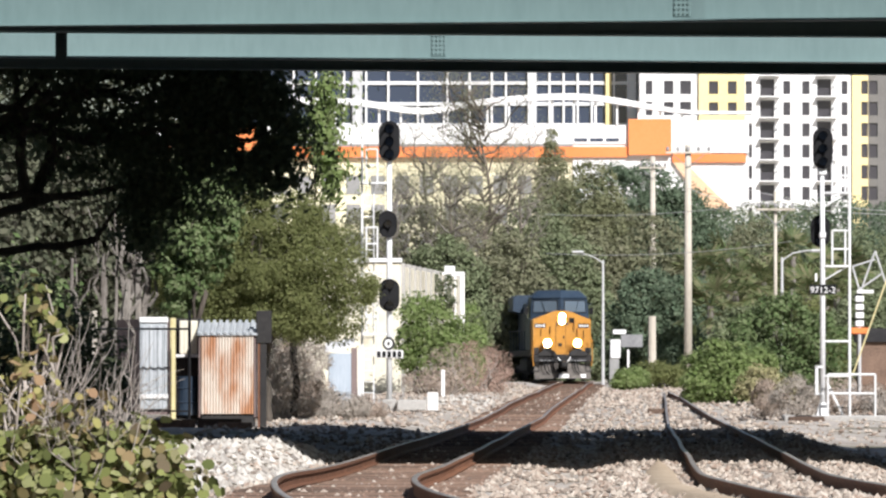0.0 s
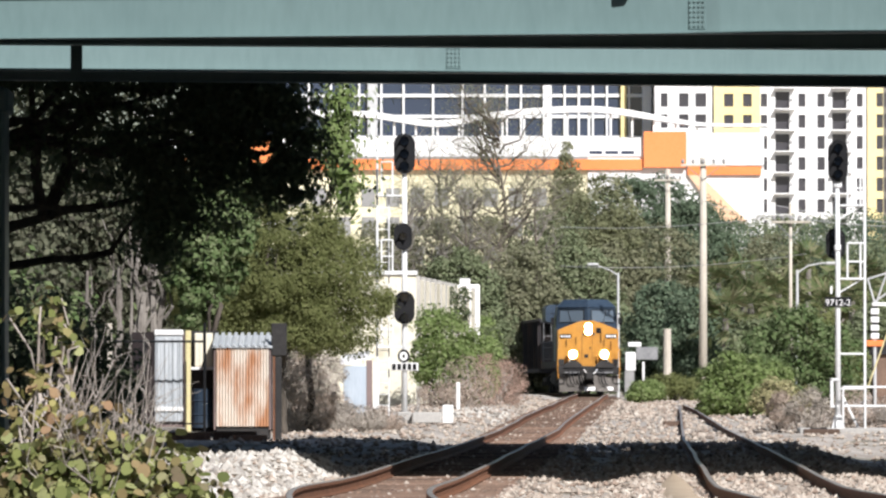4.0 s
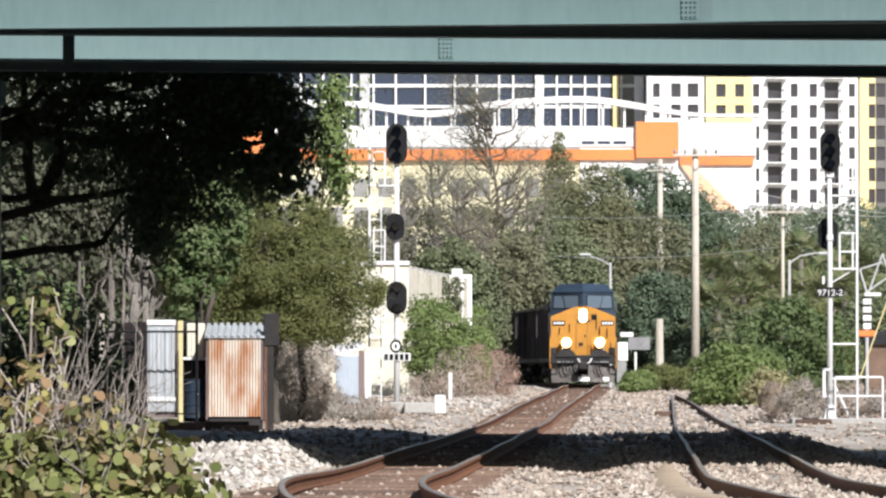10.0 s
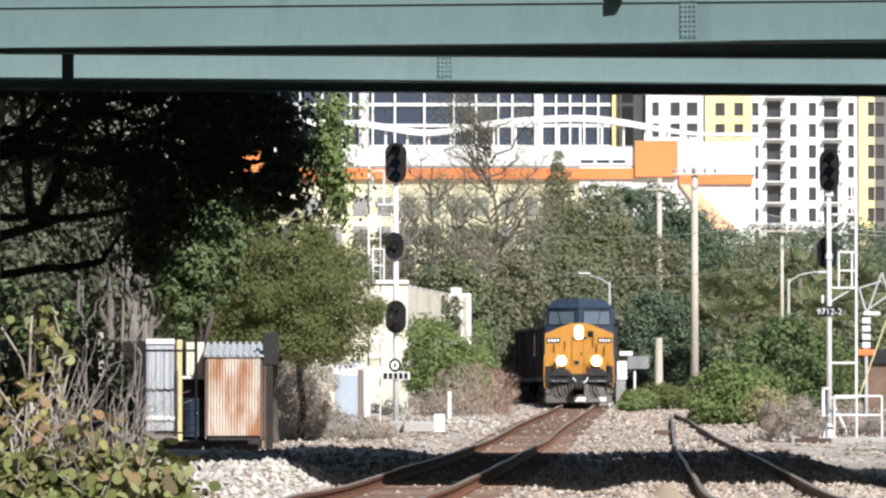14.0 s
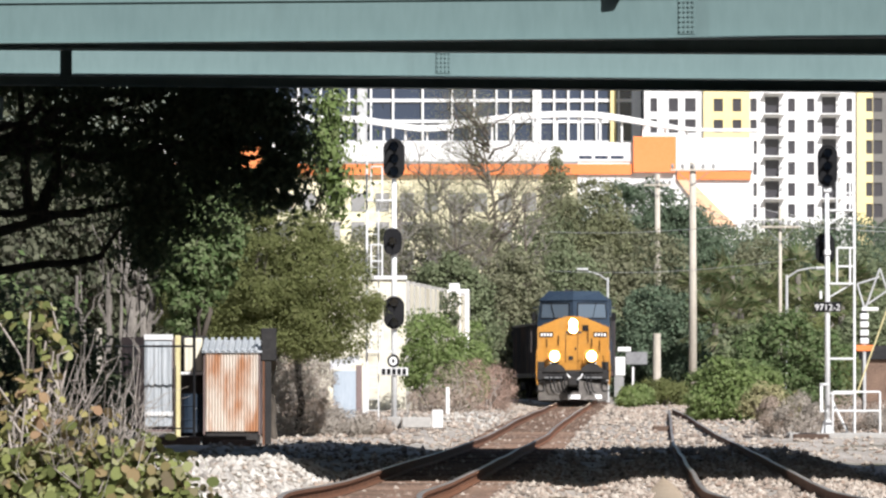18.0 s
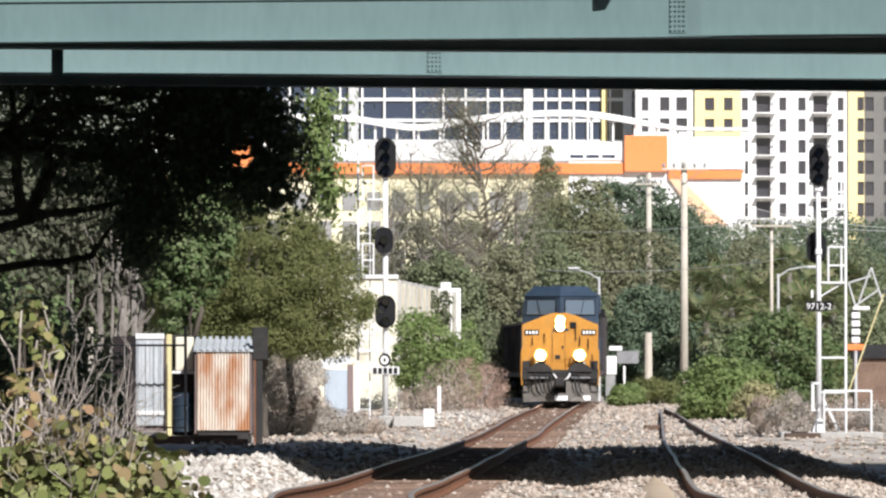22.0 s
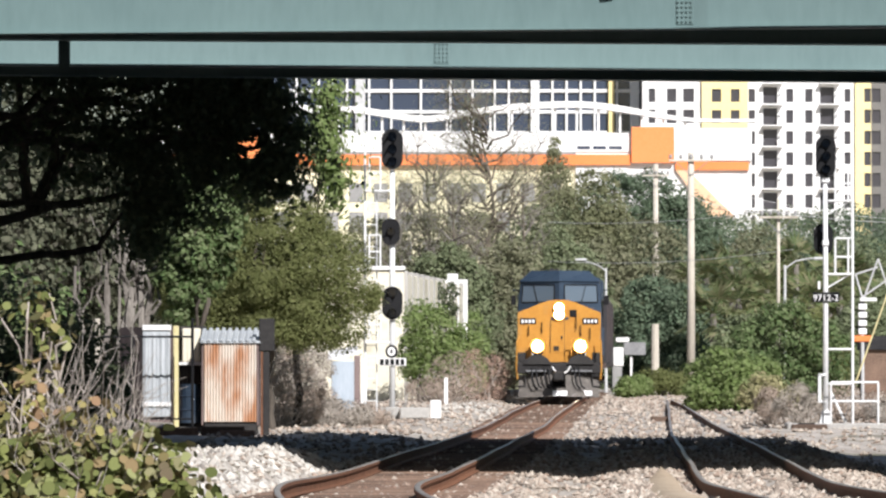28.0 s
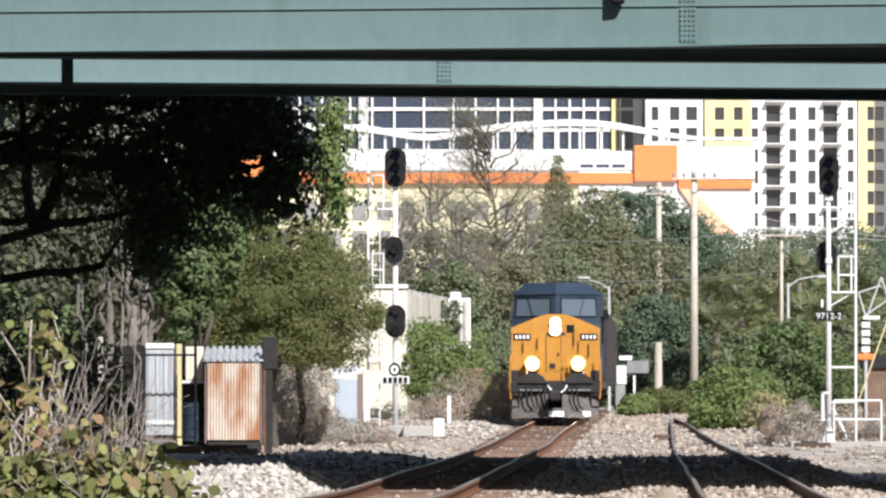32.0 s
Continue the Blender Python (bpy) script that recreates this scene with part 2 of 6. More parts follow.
# ---- mesh helpers ----
class Geo:
    """Collects vertices and faces of one mesh."""

    def __init__(self):
        self.v, self.f = [], []

    def add(self, vs, fs):
        k = len(self.v)
        self.v += [tuple(p) for p in vs]
        self.f += [tuple(k + i for i in q) for q in fs]
        return self

    def box(self, x0, x1, y0, y1, z0, z1, c=0.0, m=None):
        """A block, its edges cut back by c."""
        cx, cy, cz = (x0 + x1) / 2, (y0 + y1) / 2, (z0 + z1) / 2
        a = (abs(x1 - x0) / 2, abs(y1 - y0) / 2, abs(z1 - z0) / 2)
        if c <= 0:
            vs = [(sx * a[0], sy * a[1], sz * a[2]) for sz in (-1, 1) for sy in (-1, 1) for sx in (-1, 1)]
            fs = [(0, 2, 3, 1), (4, 5, 7, 6), (0, 1, 5, 4), (2, 6, 7, 3), (0, 4, 6, 2), (1, 3, 7, 5)]
        else:
            c = min(c, min(a) * 0.9)
            ids, vs = {}, []
            for sx in (-1, 1):
                for sy in (-1, 1):
                    for sz in (-1, 1):
                        for ax in range(3):
                            p = [s * (a[i] - (0 if i == ax else c)) for i, s in enumerate((sx, sy, sz))]
                            ids[sx, sy, sz, ax] = len(vs)
                            vs.append(tuple(p))
            fs = []
            for ax in range(3):
                for s in (-1, 1):
                    o = [i for i in range(3) if i != ax]
                    loop = []
                    for u, w in ((-1, -1), (1, -1), (1, 1), (-1, 1)):
                        g = [0, 0, 0]
                        g[ax], g[o[0]], g[o[1]] = s, u, w
                        loop.append(ids[g[0], g[1], g[2], ax])
                    fs.append(loop if (s > 0) == (ax != 1) else loop[::-1])
            for e in range(3):
                o = [i for i in range(3) if i != e]
                for u in (-1, 1):
                    for w in (-1, 1):
                        g, h = [0, 0, 0], [0, 0, 0]
                        g[o[0]] = h[o[0]] = u
                        g[o[1]] = h[o[1]] = w
                        g[e], h[e] = -1, 1
                        q = [ids[g[0], g[1], g[2], o[0]], ids[h[0], h[1], h[2], o[0]], ids[h[0], h[1], h[2], o[1]], ids[g[0], g[1], g[2], o[1]]]
                        fs.append(q if (u * w > 0) == (e != 1) else q[::-1])
            for sx in (-1, 1):
                for sy in (-1, 1):
                    for sz in (-1, 1):
                        q = [ids[sx, sy, sz, i] for i in range(3)]
                        fs.append(q if sx * sy * sz > 0 else q[::-1])
        vs = [(p[0] + cx, p[1] + cy, p[2] + cz) for p in vs]
        if m is not None:
            vs = [tuple(m @ Vector(p)) for p in vs]
        return self.add(vs, fs)

    def tube(self, pts, radii, n=8, cap=True):
        """A round bar along pts."""
        pts = [Vector(p) for p in pts]
        if isinstance(radii, (int, float)):
            radii = [radii] * len(pts)
        vs, fs = [], []
        side = None
        for i, p in enumerate(pts):
            d = (pts[min(i + 1, len(pts) - 1)] - pts[max(i - 1, 0)]).normalized()
            if side is None:
                side = d.orthogonal().normalized()
            side = (side - d * side.dot(d)).normalized()
            up = d.cross(side)
            for k in range(n):
                a = 2 * math.pi * k / n
                vs.append(p + (side * math.cos(a) + up * math.sin(a)) * radii[i])
        for i in range(len(pts) - 1):
            for k in range(n):
                fs.append((i * n + k, i * n + (k + 1) % n, (i + 1) * n + (k + 1) % n, (i + 1) * n + k))
        if cap:
            fs.append(tuple(range(n))[::-1])
            fs.append(tuple((len(pts) - 1) * n + k for k in range(n)))
        return self.add(vs, fs)

    def prism(self, outline, y0, y1):
        """An outline of (x, z), pulled from y0 to y1."""
        n = len(outline)
        vs = [(x, y0, z) for x, z in outline] + [(x, y1, z) for x, z in outline]
        fs = [tuple(range(n)), tuple(range(2 * n - 1, n - 1, -1))]
        fs += [(i, n + i, n + (i + 1) % n, (i + 1) % n) for i in range(n)]
        return self.add(vs, fs)

    def prism_x(self, outline, x0, x1):
        """An outline of (y, z), pulled from x0 to x1."""
        n = len(outline)
        vs = [(x0, y, z) for y, z in outline] + [(x1, y, z) for y, z in outline]
        fs = [tuple(range(n)), tuple(range(2 * n - 1, n - 1, -1))]
        fs += [(i, n + i, n + (i + 1) % n, (i + 1) % n) for i in range(n)]
        return self.add(vs, fs)

    def mesh(self, name):
        me = bpy.data.meshes.new(name)
        me.from_pydata(self.v, [], self.f)
        me.update()
        return me


def part(name, geo, material, parent=None, label="", smooth=False):
    me = geo if isinstance(geo, bpy.types.Mesh) else geo.mesh(name)
    if not me.materials:
        me.materials.append(material)
    if smooth:
        me.shade_smooth()
    ob = new(name, me)
    ob.parent = parent
    return tagged(ob, label)


def thing(name, label, category, m=None, group="", kind=""):
    ob = new(name)
    ob.empty_display_size = 0.3
    if m is not None:
        ob.matrix_basis = m
    return tagged(ob, label, category, group, kind)


def cloud(name, centres, size, material, parent, seed, ratio=0.55, out=None, droop=0.0, label="", corners=4, turn=0.36):
    """A mesh of many single leaves, one at each centre, turned at random."""
    r = np.random.RandomState(seed)
    c = np.asarray(centres, float)
    n = len(c)
    a = r.normal(size=(n, 3)) * (1.0 if out is None else turn)
    if out is not None:
        a += out
    a[:, 2] += 0.35
    a /= np.linalg.norm(a, axis=1, keepdims=True)
    u = np.cross(a, r.normal(size=(n, 3)))
    u /= np.linalg.norm(u, axis=1, keepdims=True) + 1e-9
    w = np.cross(a, u)
    s = (size * r.uniform(0.6, 1.35, n))[:, None]
    tip = np.array([0, 0, -droop])
    k = corners
    if k == 4:
        v = np.stack([c - u * s * 0.5, c + w * s * ratio * 0.5 + a * s * 0.08, c + u * s * 0.5 + tip * s, c - w * s * ratio * 0.5 + a * s * 0.08], 1).reshape(-1, 3)
    else:
        ang = [2 * math.pi * i / k for i in range(k)]
        v = np.stack([c + (u * math.cos(q) + w * ratio * math.sin(q)) * s * 0.5 * r.uniform(0.85, 1.1, (n, 1)) + a * s * 0.10 * abs(math.sin(q)) for q in ang], 1).reshape(-1, 3)
    me = bpy.data.meshes.new(name)
    me.vertices.add(k * n)
    me.vertices.foreach_set("co", v.ravel())
    me.loops.add(k * n)
    me.loops.foreach_set("vertex_index", np.arange(k * n, dtype=np.int32))
    me.polygons.add(n)
    me.polygons.foreach_set("loop_start", np.arange(0, k * n, k, dtype=np.int32))
    me.update(calc_edges=True)
    me.validate()
    return part(name, me, material, parent, label)


def blobs(r, shapes, clumps, per, spread, shell=0.75, loose=0.0):
    """Leaf places in clumps near the skin of some ellipsoids (x, y, z, rx, ry, rz); also the clump centres."""
    vol = np.array([s[3] * s[5] for s in shapes])
    vol = vol / vol.sum()
    pts, mids, outs = [], [], []
    for s, share in zip(shapes, vol):
        k = max(3, int(clumps * share))
        d = r.normal(size=(k, 3))
        d /= np.linalg.norm(d, axis=1, keepdims=True)
        rad = shell + (1 - shell) * r.uniform(-1.6, 1.1, (k, 1))
        mid = np.array(s[:3]) + d * rad * np.array(s[3:])
        mids.append(mid)
        sp = spread * r.uniform(0.5, 1.5, (k, 1, 1))
        far = np.where(r.uniform(size=(k, per, 1)) < loose, 2.4, 1.0)
        q = mid[:, None, :] + r.normal(size=(k, per, 3)) * sp * far * np.array([1, 1, 0.7])
        pts.append(q.reshape(-1, 3))
        o = (pts[-1] - np.array(s[:3])) / np.array(s[3:])
        o2 = (q - mid[:, None, :]).reshape(-1, 3) / spread
        o = o / (np.linalg.norm(o, axis=1, keepdims=True) + 1e-6) + 0.8 * o2
        outs.append(o)
    return np.concatenate(pts), np.concatenate(mids), np.concatenate(outs)


def lobes(r, shapes, total, lump, core=0.22, stray=0.06):
    """Leaf places over rounded lumps that cover some ellipsoids, with a thin inner layer; also the lumps' centres."""
    vol = np.array([s[3] * s[5] for s in shapes])
    vol = vol / vol.sum()
    pts, mids, outs = [], [], []

    def dirs(n):
        d = r.normal(size=(n, 3))
        return d / np.linalg.norm(d, axis=1, keepdims=True)
    for s, share in zip(shapes, vol):
        c, rad = np.array(s[:3]), np.array(s[3:])
        size = (rad[0] * rad[1] * rad[2]) ** (1 / 3)
        k = max(8, int(6.5 * rad[0] * rad[2] / lump ** 2))
        n = int(total * share)
        axis = dirs(k)
        mid = c + axis * rad * r.uniform(0.68, 0.94, (k, 1))
        mids.append(mid)
        per = max(4, int(n * (1 - core) / k))
        d = dirs(k * per)
        back = (d * axis.repeat(per, 0)).sum(1, keepdims=True)
        d = np.where(back < -0.15, -d, d)
        lr = np.minimum(lump * r.uniform(0.6, 1.25, (k, 1)), size * 0.55).repeat(per, 0)
        far = 1 - np.abs(r.normal(size=(k * per, 1))) * 0.2 + np.where(r.uniform(size=(k * per, 1)) < stray, 0.4, 0.0)
        pts.append(mid.repeat(per, 0) + d * lr * far * np.array([1, 1, 0.8]))
        outs.append(d)
        m = int(n * core)
        d = dirs(m)
        pts.append(c + d * rad * r.uniform(0.55, 0.8, (m, 1)))
        outs.append(d)
    return np.concatenate(pts), np.concatenate(mids), np.concatenate(outs)


def limb(g, r, a, b, r0, r1, wig=0.06, n=6, steps=5):
    a, b = Vector(a), Vector(b)
    ln = (b - a).length
    pts = [a.lerp(b, i / steps) + Vector(r.normal(size=3)) * ln * wig * (0 < i < steps) for i in range(steps + 1)]
    g.tube(pts, [r0 + (r1 - r0) * i / steps for i in range(steps + 1)], n)
    return pts


def tree(label, at, shapes, leaf, seed, clumps=120, per=60, spread=0.35, size=0.16, trunk=0.18, bark=None, fork=0.35, name="tree", category="tree", group="", limbs=10, shell=0.82, ratio=0.55, lean=(0, 0), loose=0.4, lump=0.0, turn=0.36):
    """A tree: a tapered trunk that forks into limbs, and a crown of single leaves in clumps."""
    r = np.random.RandomState(seed)
    ob = thing(name, label, category, pose(*at), group)
    pts, mids, outs = lobes(r, shapes, clumps * per, lump) if lump else blobs(r, shapes, clumps, per, spread, shell, loose)
    top = max(s[2] + s[5] * 0.4 for s in shapes)
    cx = sum(s[0] for s in shapes) / len(shapes)
    cy = sum(s[1] for s in shapes) / len(shapes)
    g = Geo()
    f = Vector((lean[0], lean[1], top * fork))
    limb(g, r, (0, 0, -0.4), f, trunk, trunk * 0.75, 0.03, 8)
    limb(g, r, f, (cx, cy, top), trunk * 0.75, trunk * 0.15, 0.05, 7)
    bole = part("trunk", g, bark or BARK, ob, smooth=True)
    for i in r.permutation(len(mids))[:limbs]:
        g = Geo()
        limb(g, r, f.lerp(Vector((cx, cy, top)), r.uniform(0, 0.5)), mids[i], trunk * 0.4, trunk * 0.06, 0.06, 5)
        part("limb", g, bark or BARK, bole)
    cloud("crown", pts, size, leaf, ob, seed, ratio, outs, turn=turn)
    return ob


# ---- the line: its centre, height and the ground round it ----
def track_x(y):
    if y < 60:
        return track_x(60) + 0.06 * (60 - y)
    if y < 78:
        u = 78 - y
        return -0.935 - 0.0282 * u + u * u * 0.00245
    if y < 150:
        return 1.095 - 0.0282 * (150 - y)
    if y < 240:
        return 3.93 - (240 - y) * 0.0315
    u = y - 318
    if u < 0:
        return 6.27 + 0.030 * u
    if u <= 140:
        return 6.27 + 0.030 * u - u * u / 1000
    return track_x(458) - 0.25 * (u - 140)


def ease(a, b, v):
    t = min(1.0, max(0.0, (v - a) / (b - a)))
    return t * t * (3 - 2 * t)


def rail_z(y):
    return 0.42 * ease(150, 235, y) + 0.36 * ease(215, 325, y) + 0.08 * (1 - ease(66, 90, y))


APART = 4.62


def ground_z(x, y):
    z = rail_z(y)
    d = x - track_x(y)
    near = min(abs(d), abs(d - APART))
    side = -0.42 + 0.36 * ease(122, 158, y) - 0.3 * ease(330, 420, y)
    if 0 < d < APART:
        side = -0.30 + 0.10 * ease(122, 158, y)
    elif d > 0:
        side = -0.30 - 0.45 * ease(APART + 1.8, APART + 4.0, d) * (1 - ease(152, 171, y)) + 0.2 * ease(150, 172, y)
    k = ease(1.45, 2.5, near)
    z += (-0.21 if abs(d) < 2.2 else -0.155) * (1 - k) + side * k
    z += noise.noise((x * 0.5, y * 0.16, 3.1)) * 0.10 * k + noise.noise((x * 1.6, y * 0.7, 7.7)) * 0.05 * (0.25 + k)
    z += 0.52 * ease(1.45, 2.3, -d) * ease(68, 92, y) * (1 - ease(103, 114, y))
    z += 0.46 * math.exp(-((x - 5.4) / 0.5) ** 2 - ((y - 216) / 4) ** 2) + 0.16 * math.exp(-((x - 0.9) / 0.7) ** 2 - ((y - 216) / 5) ** 2)
    if y > 330:
        z += 0.25 * ease(330, 500, y)
    return z


def steps(*spans):
    out = []
    for a, b, s in spans:
        n = max(1, round((b - a) / s))
        out += [a + (b - a) * i / n for i in range(n)]
    return out + [spans[-1][1]]


def make_ground():
    xs = steps((-900, -200, 100), (-200, -40, 20), (-40, -12, 2), (-12, 16, 0.28), (16, 44, 2), (44, 200, 20), (200, 900, 100))
    ys = steps((-300, 0, 60), (0, 56, 8), (56, 110, 1.2), (110, 260, 1.5), (260, 420, 4), (420, 900, 40), (900, 4500, 600))
    vs = [(x, y, ground_z(x, y)) for y in ys for x in xs]
    n = len(xs)
    fs = [(j * n + i, j * n + i + 1, (j + 1) * n + i + 1, (j + 1) * n + i) for j in range(len(ys) - 1) for i in range(n - 1)]
    ob = part("ground", Geo().add(vs, fs), GROUND, smooth=True)
    return tagged(ob, "pale gravel and dry grass beside the railway", "ground", kind="structure")


def loose_stones(label, count, y0, y1, x0, x1, s0, s1, seed, power=1.0, rusty=False, stone=None):
    r = np.random.RandomState(seed)
    o = np.array([(1, 0, 0), (-1, 0, 0), (0, 1, 0), (0, -1, 0), (0, 0, 1), (0, 0, -1)], float)
    tri = [(0, 2, 4), (2, 1, 4), (1, 3, 4), (3, 0, 4), (2, 0, 5), (1, 2, 5), (3, 1, 5), (0, 3, 5)]
    g = Geo()
    while len(g.v) < count * 6:
        y = y0 + (y1 - y0) * r.uniform() ** power
        x = track_x(y) + r.uniform(x0, x1)
        d = x - track_x(y)
        if min(abs(abs(d) - 0.7175), abs(abs(d - APART) - 0.7175)) < 0.07:
            continue
        if rusty == (abs(d) > 1.25 or r.uniform() < 0.15):
            continue
        s = r.uniform(s0, s1)
        q = o * (s * r.uniform(0.55, 1.2, (6, 1))) * np.array([1, 1, 0.75])
        a = r.uniform(0, 6.3)
        c, sn = math.cos(a), math.sin(a)
        z = ground_z(x, y) + s * 0.25
        g.add([(x + p[0] * c - p[1] * sn, y + p[0] * sn + p[1] * c, z + p[2]) for p in q], tri)
    ob = part("ballast", g, stone or (RUSTY_STONE if rusty else BALLAST))
    return tagged(ob, label, "ballast", kind="stuff")


def rail_mesh(off, y0, y1, head, close=0.0):
    """One rail along the line: foot and web, or the worn head."""
    prof = [(-0.031, -0.012), (0.031, -0.012), (0.031, -0.004), (0.024, 0.0), (-0.024, 0.0), (-0.031, -0.004)] if head else \
        [(-0.07, -0.17), (0.07, -0.17), (0.07, -0.158), (0.012, -0.14), (0.010, -0.055), (0.038, -0.046), (0.038, -0.010), (-0.038, -0.010), (-0.038, -0.046), (-0.010, -0.055), (-0.012, -0.14), (-0.07, -0.158)]
    ys = steps((y0, 56, 12), (56, 130, 1.0), (130, y1, 2.0))
    n, vs, fs = len(prof), [], []
    for y in ys:
        wob = noise.noise((off * 3, y * 0.09, 1.3)) * 0.02
        for px, pz in prof:
            vs.append((track_x(y) + off + px + wob - close * max(0.0, y - 150), y, rail_z(y) + pz + noise.noise((2.2, y * 0.06, off)) * 0.03))
    for j in range(len(ys) - 1):
        fs += [(j * n + i, j * n + (i + 1) % n, (j + 1) * n + (i + 1) % n, (j + 1) * n + i) for i in range(n)]
    fs += [tuple(range(n))[::-1], tuple((len(ys) - 1) * n + i for i in range(n))]
    return Geo().add(vs, fs)


def make_track(name, off, label, y1):
    ob = thing(name, label, "railway track", kind="structure")
    for s in (-0.7175, 0.7175):
        close = 0.0135 if off > 0 and s > 0 else 0.0
        rail = part("rail", rail_mesh(off + s, -40, y1, False, close), RUST, ob, "rust-brown steel rail")
        part("rail_head", rail_mesh(off + s, -40, y1, True, close), RAILHEAD, rail, "worn bright running surface")
    tie = Geo().box(-1.3, 1.3, -0.115, 0.115, -0.18, 0, 0.015).mesh("tie")
    r = random.Random(len(name))
    rest = Geo()
    y = 30.0
    while y < y1:
        at = pose(track_x(y) + off + r.uniform(-0.04, 0.04), y, rail_z(y) - 0.172 + r.uniform(-0.012, 0.004), 0, 0, r.uniform(-1.2, 1.2))
        if 58 < y < 190:
            t = part("tie", tie, TIE, ob)
            t.matrix_basis = at
        else:
            rest.box(-1.3, 1.3, -0.115, 0.115, -0.18, 0, 0, at)
        y += 0.52
    tagged(part("far_ties", rest, TIE, ob), kind="stuff")
    return ob


# ---- the two steel road bridges, and an unseen third ----
def girder(parent, line, x0, x1, z0, z1, ledge, name="girder", splices=(), stiff=()):
    """A plate girder along line(x) = y, with flanges, a ledge part of the way up, splice plates with bolts."""
    ya, yb = line(x0), line(x1)
    turn = math.atan2(yb - ya, x1 - x0)
    m = Matrix.Translation((x0, ya, 0)) @ Matrix.Rotation(turn, 4, "Z")
    ln = math.hypot(x1 - x0, yb - ya)
    g = part(name, Geo().box(0, ln, -0.012, 0.012, z0 + 0.04, z1, 0, m), TEAL, parent)
    part("bottom_flange", Geo().box(0, ln, -0.24, 0.24, z0, z0 + 0.04, 0.006, m), TEAL, g)
    part("top_flange", Geo().box(0, ln, -0.2, 0.2, z1, z1 + 0.04, 0.006, m), TEAL, g)
    if ledge:
        part("ledge", Geo().box(0, ln, -0.05, -0.012, ledge, ledge + 0.025, 0.004, m), TEAL, g)
    for sx, w in splices:
        lx = (sx - x0) / math.cos(turn)
        p = part("splice_plate", Geo().box(lx - w / 2, lx + w / 2, -0.03, -0.0125, z0 + 0.09, z1 - 0.1, 0.004, m), TEAL, g)
        b = Geo()
        rows, cols = int((z1 - z0 - 0.3) / 0.085), 4
        for i in range(rows):
            for j in range(cols):
                bx, bz = lx - w / 2 + w * (j + 0.5) / cols, z0 + 0.15 + i * 0.085
                b.tube([m @ Vector((bx, -0.03, bz)), m @ Vector((bx, -0.06, bz))], 0.022, 6)
        part("bolts", b, TEAL, p)
    for sx in stiff:
        lx = (sx - x0) / math.cos(turn)
        part("stiffener", Geo().box(lx - 0.012, lx + 0.012, -0.16, -0.0125, z0 + 0.04, z1, 0.003, m), TEAL, g)
    return g


